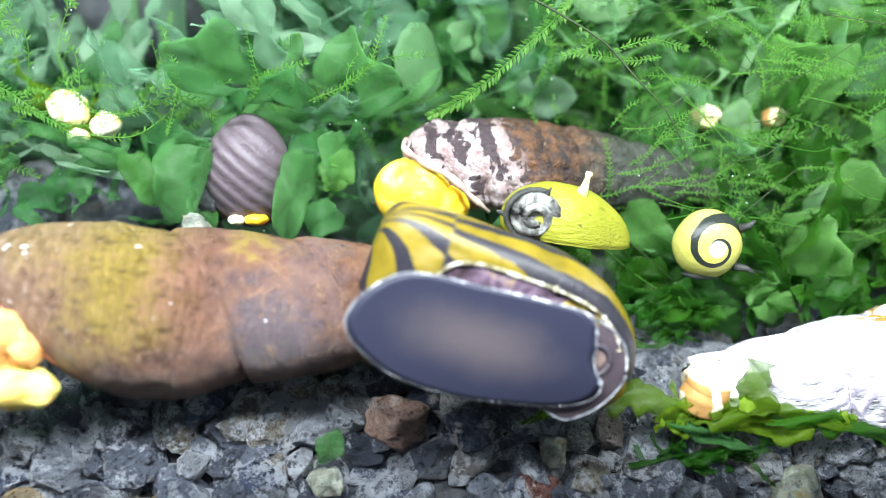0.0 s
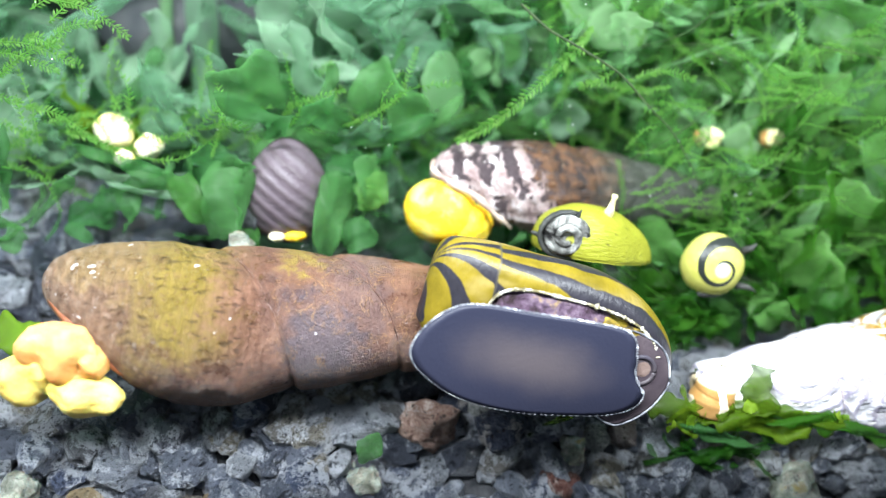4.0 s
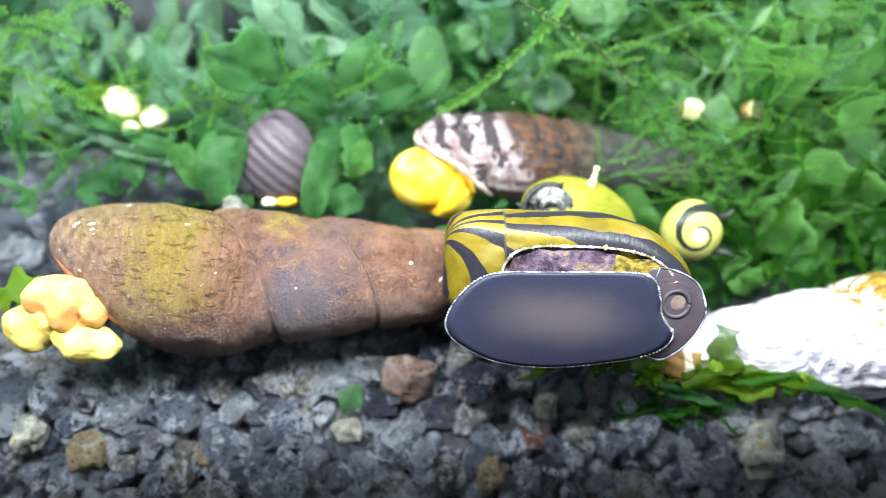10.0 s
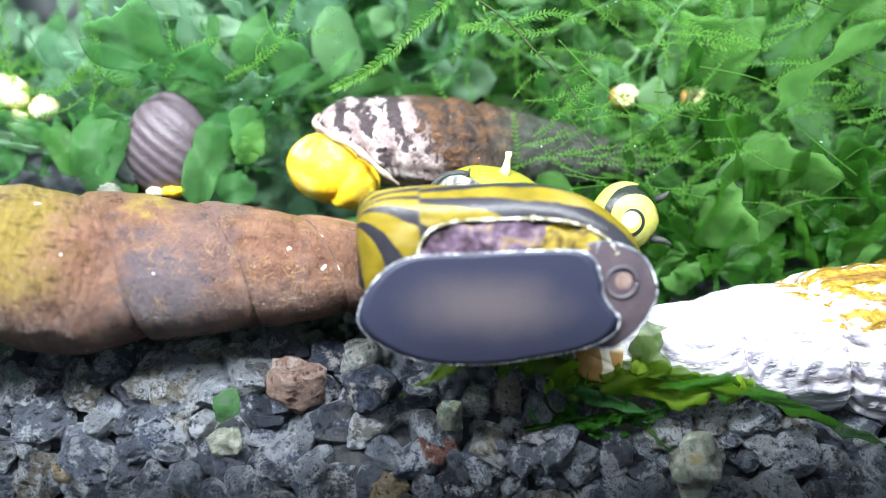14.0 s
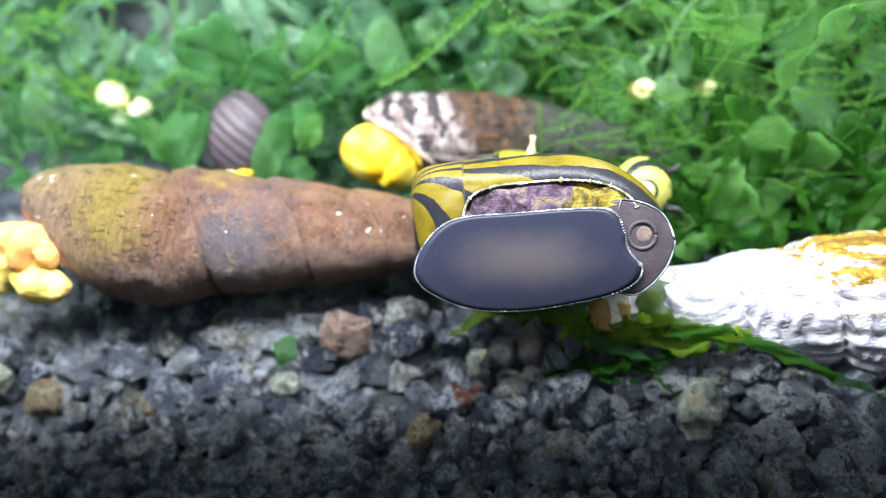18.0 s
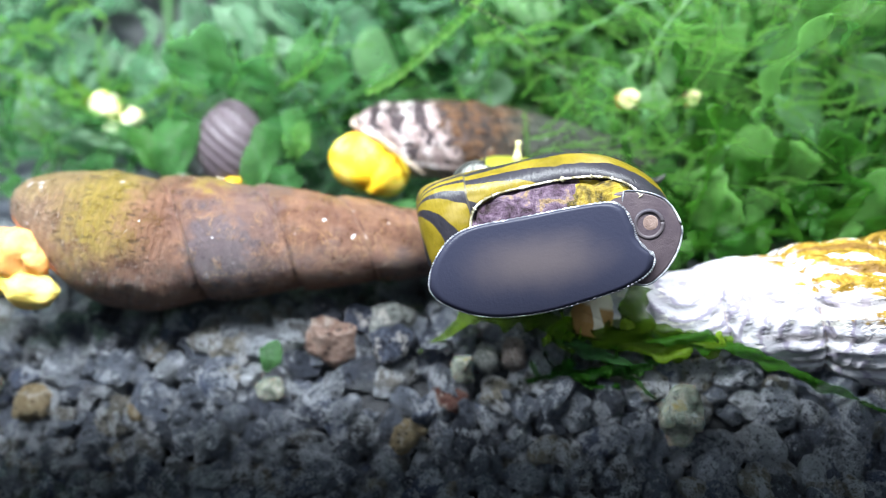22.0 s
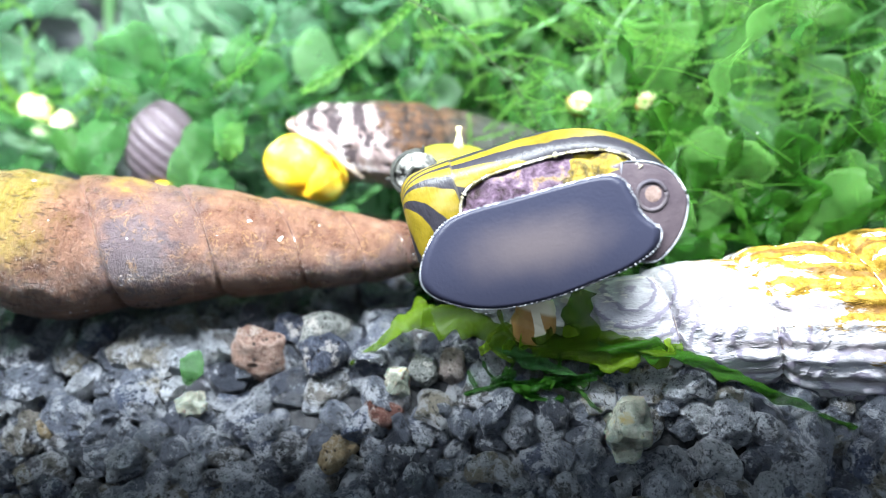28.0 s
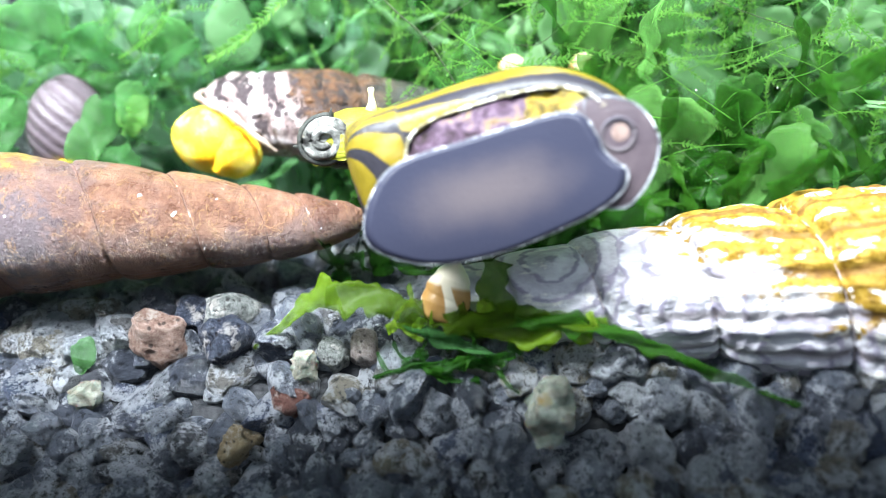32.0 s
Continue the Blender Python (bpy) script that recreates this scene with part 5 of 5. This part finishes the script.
def build_hero_leaves():
    top = thing("aquatic_plant", place(0, 8.15, 0), "broad green leaves hanging before a ribbed shell", "plant", "leafy water plants")
    for k, x, y, z, size, wide, rx, ry, rz in ((0, -3.3, -0.1, 1.02, 1.0, 1.0, -6, 6, 10), (5, -3.55, 0.0, 1.2, 0.7, 1.0, 8, -25, 0), (2, -2.0, -0.1, 0.78, 1.12, 0.62, 4, 8, 10), (4, -1.72, -0.08, 0.80, 0.55, 1.0, -10, 30, 0),
                                           (1, -1.25, 0.05, 1.40, 0.5, 1.0, 0, -30, 10), (3, -1.55, 0.1, 1.35, 0.45, 1.0, 10, 40, 0), (6, -2.75, 0.05, 2.35, 0.5, 1.0, 50, 65, 0), (7, -2.9, 0.1, 0.8, 0.4, 1.0, -15, -40, 0)):
        meshes = (COOL_MESHES, LEAF_MESHES)[k % 2]
        link("leaf", meshes[k], top, place(x, y, z, rx, ry, rz) @ Matrix.Diagonal((size * wide, size, size, 1)))


def build_bubbles():
    """Tiny air bubbles caught on leaves and shells."""
    rnd = random.Random(17)
    g = ball(1, 1, 1, 0, 1, 0, 6, 8)
    geos = []
    for i in range(120):
        x, z = rnd.uniform(-6, 7), rnd.uniform(0.4, 4.2)
        y = rnd.uniform(8.0, 9.0)
        if x < -2.8 and z < 1.4:
            continue
        geos.append(moved(g, x, y, z, rnd.uniform(0.003, 0.008)))
    ob = link("air_bubbles", mesh_of("air_bubbles", *merge(*geos), BUBBLE))
    tagged(ob, "tiny bright air bubbles caught on leaves", "bubble", kind="stuff")


build_hair_stems()
build_hero_leaves()
build_bubbles()


def strap(keys, widths, seed, material, parent, label=""):
    """A flat, wavy strap of thallus along the keys."""
    n = 64
    pts = curve_points(keys, n)
    reach = sum((b - a).length for a, b in zip(pts, pts[1:]))
    ws = np.interp(np.linspace(0, 1, n), np.linspace(0, 1, len(widths)), widths)
    v = []
    for i, p in enumerate(pts):
        d = (pts[min(i + 1, n - 1)] - pts[max(i - 1, 0)]).normalized()
        side = d.cross(Vector((0, -1, 0.45))).normalized()
        for j in range(7):
            t = j / 3 - 1
            at = i / n * reach
            tooth = max(0.0, noise.noise(Vector((at * 4.2, seed * 3.3, 4.0 if t > 0 else 0.0)))) ** 0.8
            wob = 0.75 + 0.45 * noise.noise(Vector((at * 1.8, seed * 2.1, 8.0 if t > 0 else 2.0))) + 1.5 * tooth * abs(t) + 0.25 * noise.noise(Vector((at * 12, seed, t)))
            bend = Vector((0, -1, 0.3)) * (0.05 * math.sin(i / n * reach * 7 + t * 2 + seed))
            v.append(tuple(p + side * t * ws[i] * wob + bend))
    m = len(v)
    f = grid_faces(n, 7, False)
    v2 = v + [(x, y + 0.02, z) for x, y, z in v]
    ring = list(range(7)) + [i * 7 + 6 for i in range(1, n)] + [(n - 1) * 7 + j for j in range(5, -1, -1)] + [i * 7 for i in range(n - 2, 0, -1)]
    f = f + [tuple(m + k for k in reversed(q)) for q in f] + [(ring[k], m + ring[k], m + ring[(k + 1) % len(ring)], ring[(k + 1) % len(ring)]) for k in range(len(ring))]
    return part("leaf", (v2, f), material, parent, label)


def build_straps():
    top = thing("aquatic_plant", place(0, 6.7, 0), "forked green thallus straps lying on gravel and shell", "plant", "leafy water plants")
    strap([(0.55, 0.3, -1.30), (0.9, 0.2, -1.08), (1.25, 0.1, -0.80), (1.6, 0.05, -0.62)], [0.03, 0.06, 0.13, 0.22], 1, LEAF_OLIVE, top)
    strap([(1.5, 0.05, -0.66), (2.0, 0.02, -0.72), (2.5, 0.0, -0.92), (3.0, -0.02, -0.98), (3.6, -0.05, -0.95)], [0.2, 0.2, 0.17, 0.16, 0.06], 2, LEAF_OLIVE, top)
    strap([(3.05, 0, -1.0), (3.5, -0.05, -0.88), (4.0, -0.08, -0.96), (4.5, -0.08, -1.09)], [0.04, 0.11, 0.10, 0.06], 3, LEAF_OLIVE, top)
    strap([(3.5, -0.06, -1.02), (4.1, -0.1, -1.02), (4.6, -0.1, -1.12), (5.2, -0.05, -1.36), (5.8, 0.0, -1.66), (6.6, 0.05, -1.98)], [0.10, 0.12, 0.08, 0.07, 0.05, 0.03], 17, LEAF_DEEP, top)
    strap([(3.2, 0.04, -1.02), (3.32, -0.02, -0.74), (3.42, 0.02, -0.34)], [0.16, 0.20, 0.13], 4, LEAF_OLIVE, top)
    strap([(2.35, 0.0, -1.02), (2.8, -0.05, -1.20), (3.35, -0.05, -1.36)], [0.03, 0.075, 0.02], 6, LEAF_COOL, top)
    strap([(2.0, 0.05, -1.62), (2.6, 0, -1.52), (3.1, 0, -1.46), (3.6, 0, -1.40)], [0.03, 0.08, 0.10, 0.03], 7, LEAF_DEEP, top)
    strap([(2.9, 0.03, -1.12), (3.3, 0.0, -1.06), (3.75, -0.02, -1.16), (4.1, -0.02, -1.12)], [0.08, 0.14, 0.16, 0.05], 12, LEAF_OLIVE, top)
    strap([(2.45, 0.05, -1.40), (2.8, 0.02, -1.62), (3.2, 0.0, -1.66)], [0.04, 0.07, 0.03], 15, LEAF_DEEP, top)
    strap([(2.05, 0.05, -1.35), (2.15, 0.05, -1.55), (2.3, 0.05, -1.7)], [0.03, 0.04, 0.02], 9, LEAF, top)
    rnd = random.Random(31)
    for i in range(26):
        x = rnd.uniform(2.2, 4.5)
        g = rnd.choice((LIME_MESHES, OLIVE_MESHES, OLIVE_MESHES))
        link("leaf", rnd.choice(g), top, place(x, rnd.uniform(-0.1, 0.1), -0.98 - 0.08 * max(0, x - 3.4) + rnd.uniform(-0.16, 0.1), rnd.uniform(-40, 30), rnd.uniform(-110, 110), rnd.uniform(-40, 40)) @ Matrix.Diagonal((*[rnd.uniform(0.16, 0.36)] * 3, 1)))
    for i in range(26):
        link("leaf", rnd.choice(DEEP_MESHES), top, place(rnd.uniform(2.3, 3.7), rnd.uniform(-0.05, 0.12), rnd.uniform(-1.66, -1.3), rnd.uniform(-40, 30), rnd.uniform(-120, 120), rnd.uniform(-40, 40)) @ Matrix.Diagonal((*[rnd.uniform(0.10, 0.24)] * 3, 1)))
    chip = thing("leaf_fragment", place(-1.52, 6.93, -1.36), "loose scrap of green leaf on gravel", "leaf")
    part("blade", thallus(0.42, 0.45, 77, ruffle=0.05), LEAF_COOL, chip, m=place(0, -0.12, -0.18, 12, 20, 0))
    side = thing("aquatic_plant", place(-5.45, 6.95, 0.1), "lime green leaf behind the snail's foot", "plant", "leafy water plants")
    strap([(-0.5, 0.1, -0.15), (-0.1, 0, 0.05), (0.3, 0, 0.12)], [0.1, 0.2, 0.08], 10, LEAF_LIME, side)


build_straps()


# ---- gravel ----
def stone_geo(seed, rough=0.36, sub=3):
    bm = bmesh.new()
    bmesh.ops.create_icosphere(bm, subdivisions=sub, radius=1.0)
    o = Vector((seed * 3.7, seed * 1.3, seed * 2.1))
    cuts = [Vector((random.Random(seed * 9 + k).gauss(0, 1), random.Random(seed * 9 + k + 50).gauss(0, 1), random.Random(seed * 9 + k + 90).gauss(0, 1))).normalized() for k in range(7)]
    for p in bm.verts:
        d = p.co.normalized()
        r = 1 + rough * noise.noise(d * 1.3 + o)
        for k, c in enumerate(cuts):
            r = min(r, (0.62, 0.68, 0.74, 0.8)[k % 4] / max(0.05, d.dot(c)))
        q = d * 2.6 + o
        r += 0.12 * noise.noise(q * 1.2) + 0.20 * (0.4 - abs(noise.noise(q * 2.3))) + 0.15 * noise.noise(q * 4.0)
        r -= 0.16 * max(0.0, 0.42 - noise.voronoi(q * 1.1)[0][0])
        p.co = d * r
    bm.verts.index_update()
    geo = [tuple(p.co * 0.5) for p in bm.verts], [[p.index for p in f.verts] for f in bm.faces]
    bm.free()
    return geo


def build_gravel():
    rnd = random.Random(3)
    bed = thing("gravel", place(0, 0, 0), "dark porous lava gravel with a few brown stones", "gravel", kind="structure")
    geos = [stone_geo(k) for k in range(12)]
    meshes = [mesh_of("stone", *g, STONE, smooth=False) for g in geos]
    special = [(-0.72, 7.16, -1.18, 0.72, RED_STONE), (0.95, 6.95, -1.86, 0.5, BROWN_STONE), (3.95, 6.66, -2.0, 0.62, PALE_STONE), (0.38, 6.72, -2.42, 0.5, TAN_STONE),
               (1.87, 7.2, -1.42, 0.5, PINK_STONE), (-1.5, 7.05, -1.85, 0.5, PALE_STONE), (-4.9, 6.75, -2.0, 0.5, TAN_STONE), (-3.4, 6.85, -2.1, 0.36, TAN_STONE), (-5.6, 6.8, -1.8, 0.45, PALE_STONE), (0.22, 7.05, -1.22, 0.66, BLUE_STONE), (0.12, 7.4, -0.92, 0.6, GREY_STONE), (-0.35, 7.45, -0.95, 0.5, BLUE_STONE), (1.5, 7.1, -1.42, 0.36, GREY_STONE), (1.15, 7.0, -1.52, 0.34, PALE_STONE), (-3.08, 7.95, 1.02, 0.32, PALE_STONE)]
    for k, (x, y, z, s, mt) in enumerate(special):
        g = stone_geo(40 + k, 0.5, 3)
        link("stone", mesh_of("stone", *g, mt, mt is not PALE_STONE), bed, place(x, y, z, rnd.uniform(0, 360), rnd.uniform(0, 360), 0) @ Matrix.Diagonal((s * 1.1, s * 1.1, s, 1)))
    taken = [(x, y, s) for x, y, z, s, _ in special[:-1]]
    near, far = [], []
    for layer in (0, 1):
        y = 6.02
        while y < 10.8:
            size = np.interp(y, [6.3, 7.0], [0.28, 0.50])
            x = -8.5 + rnd.uniform(0, 0.5)
            while x < 10:
                px, py = x + rnd.uniform(-0.10, 0.10), y + rnd.uniform(-0.05, 0.05)
                s = size * rnd.choice((0.75, 0.95, 1.05, 1.2, 1.4))
                if layer or all((px - a) ** 2 + (py - b) ** 2 * 2.5 > (0.46 * c + 0.34 * s) ** 2 for a, b, c in taken):
                    row = (px, py + 0.12 * layer, bank(px, py) + rnd.uniform(-0.05, 0.06) - 0.16 * layer, s)
                    (near if layer == 0 and -5.8 < px < 7.2 and 6.2 < py < 7.6 else far).append(row)
                x += size * rnd.uniform(0.78, 1.0)
            steep = (bank(0, y + 0.1) - bank(0, y - 0.1)) / 0.2
            y += 0.64 * size / math.sqrt(1 + steep * steep)
    rnd.shuffle(near)
    turn = lambda: (rnd.uniform(0, 360), rnd.uniform(-40, 40), rnd.uniform(0, 360))
    for px, py, pz, s in near[:300]:
        link("stone", rnd.choice(meshes), bed, place(px, py, pz, *turn()) @ Matrix.Diagonal((s * rnd.uniform(0.95, 1.35), s * rnd.uniform(0.9, 1.25), s * rnd.uniform(0.8, 1.1), 1)))
    coarse = [stone_geo(k, sub=2) for k in range(12)]
    verts, faces = [], []
    for px, py, pz, s in near[300:] + far:
        g = rnd.choice(coarse)
        m = place(0, 0, 0, *turn()).to_3x3() @ Matrix.Diagonal((s * rnd.uniform(1.0, 1.6), s, s * rnd.uniform(0.65, 0.9)))
        n = len(verts)
        verts += [tuple(m @ Vector(v) + Vector((px, py, pz))) for v in g[0]]
        faces += [tuple(i + n for i in f) for f in g[1]]
    tagged(link("small_stones", mesh_of("small_stones", verts, faces, STONE_FAR, smooth=False), bed), "smaller grey lava gravel", kind="stuff")


build_gravel()


# ---- what moves ----
def motions():
    walk(NERITE, [(t, place(x, 6.0, z, 0, -a, 0)) for t, x, z, a in (
        (0.0, 0.14, 0.17, -14.5), (3.5, 0.32, 0.05, -12), (6.0, 0.60, 0.06, -7), (9.0, 1.0, 0.03, -2), (13.0, 1.43, 0.02, 1), (15.0, 1.63, 0.0, 2), (17.5, 1.75, -0.02, 2.5),
        (20.0, 1.96, -0.01, 7.5), (24.0, 2.36, 0.08, 11), (25.5, 2.56, 0.14, 12.5), (28.0, 2.87, 0.20, 14), (30.0, 3.05, 0.28, 14.5), (31.0, 3.27, 0.33, 14.5), (32.0, 3.41, 0.37, 14))])
    walk(NERITE_HEAD, [(t, place(x, 0.03, z)) for t, x, z in ((0.0, 1.04, 0.0), (6.0, 1.12, 0.05), (9.0, 1.18, 0.09), (12.0, 1.2, 0.12), (19.0, 1.19, 0.13), (25.5, 1.17, 0.14), (32.0, 1.19, 0.12))])
    walk(NERITE_SHELL, [(t, place(x, 0, z, 0, -a, 0)) for t, x, z, a in ((0.0, 0.06, -0.14, -5), (6.0, 0.03, -0.09, -3), (9.0, 0.0, -0.05, -1), (13.0, 0.0, 0.0, 0), (19.0, 0.0, 0.02, 1.5), (25.5, 0.0, 0.02, 2), (32.0, -0.02, 0.0, 1))])
    walk(HORNED_SNAIL, [(t, place(x, 7.75, z, 0, -a)) for t, x, z, a in ((0.0, 1.30, 1.02, -8), (9.0, 1.55, 0.95, -6), (19.0, 1.75, 0.78, 0), (30.0, 1.85, 1.0, 5), (32.0, 1.87, 1.0, 5))])
    walk(SPIRAL_SNAIL, [(t, place(x, 7.8, z)) for t, x, z in ((0.0, 3.12, 0.78), (6.0, 3.14, 0.68), (13.0, 3.29, 0.72), (19.0, 3.40, 0.76), (24.0, 3.42, 0.70), (32.0, 3.5, 0.72))])


motions()
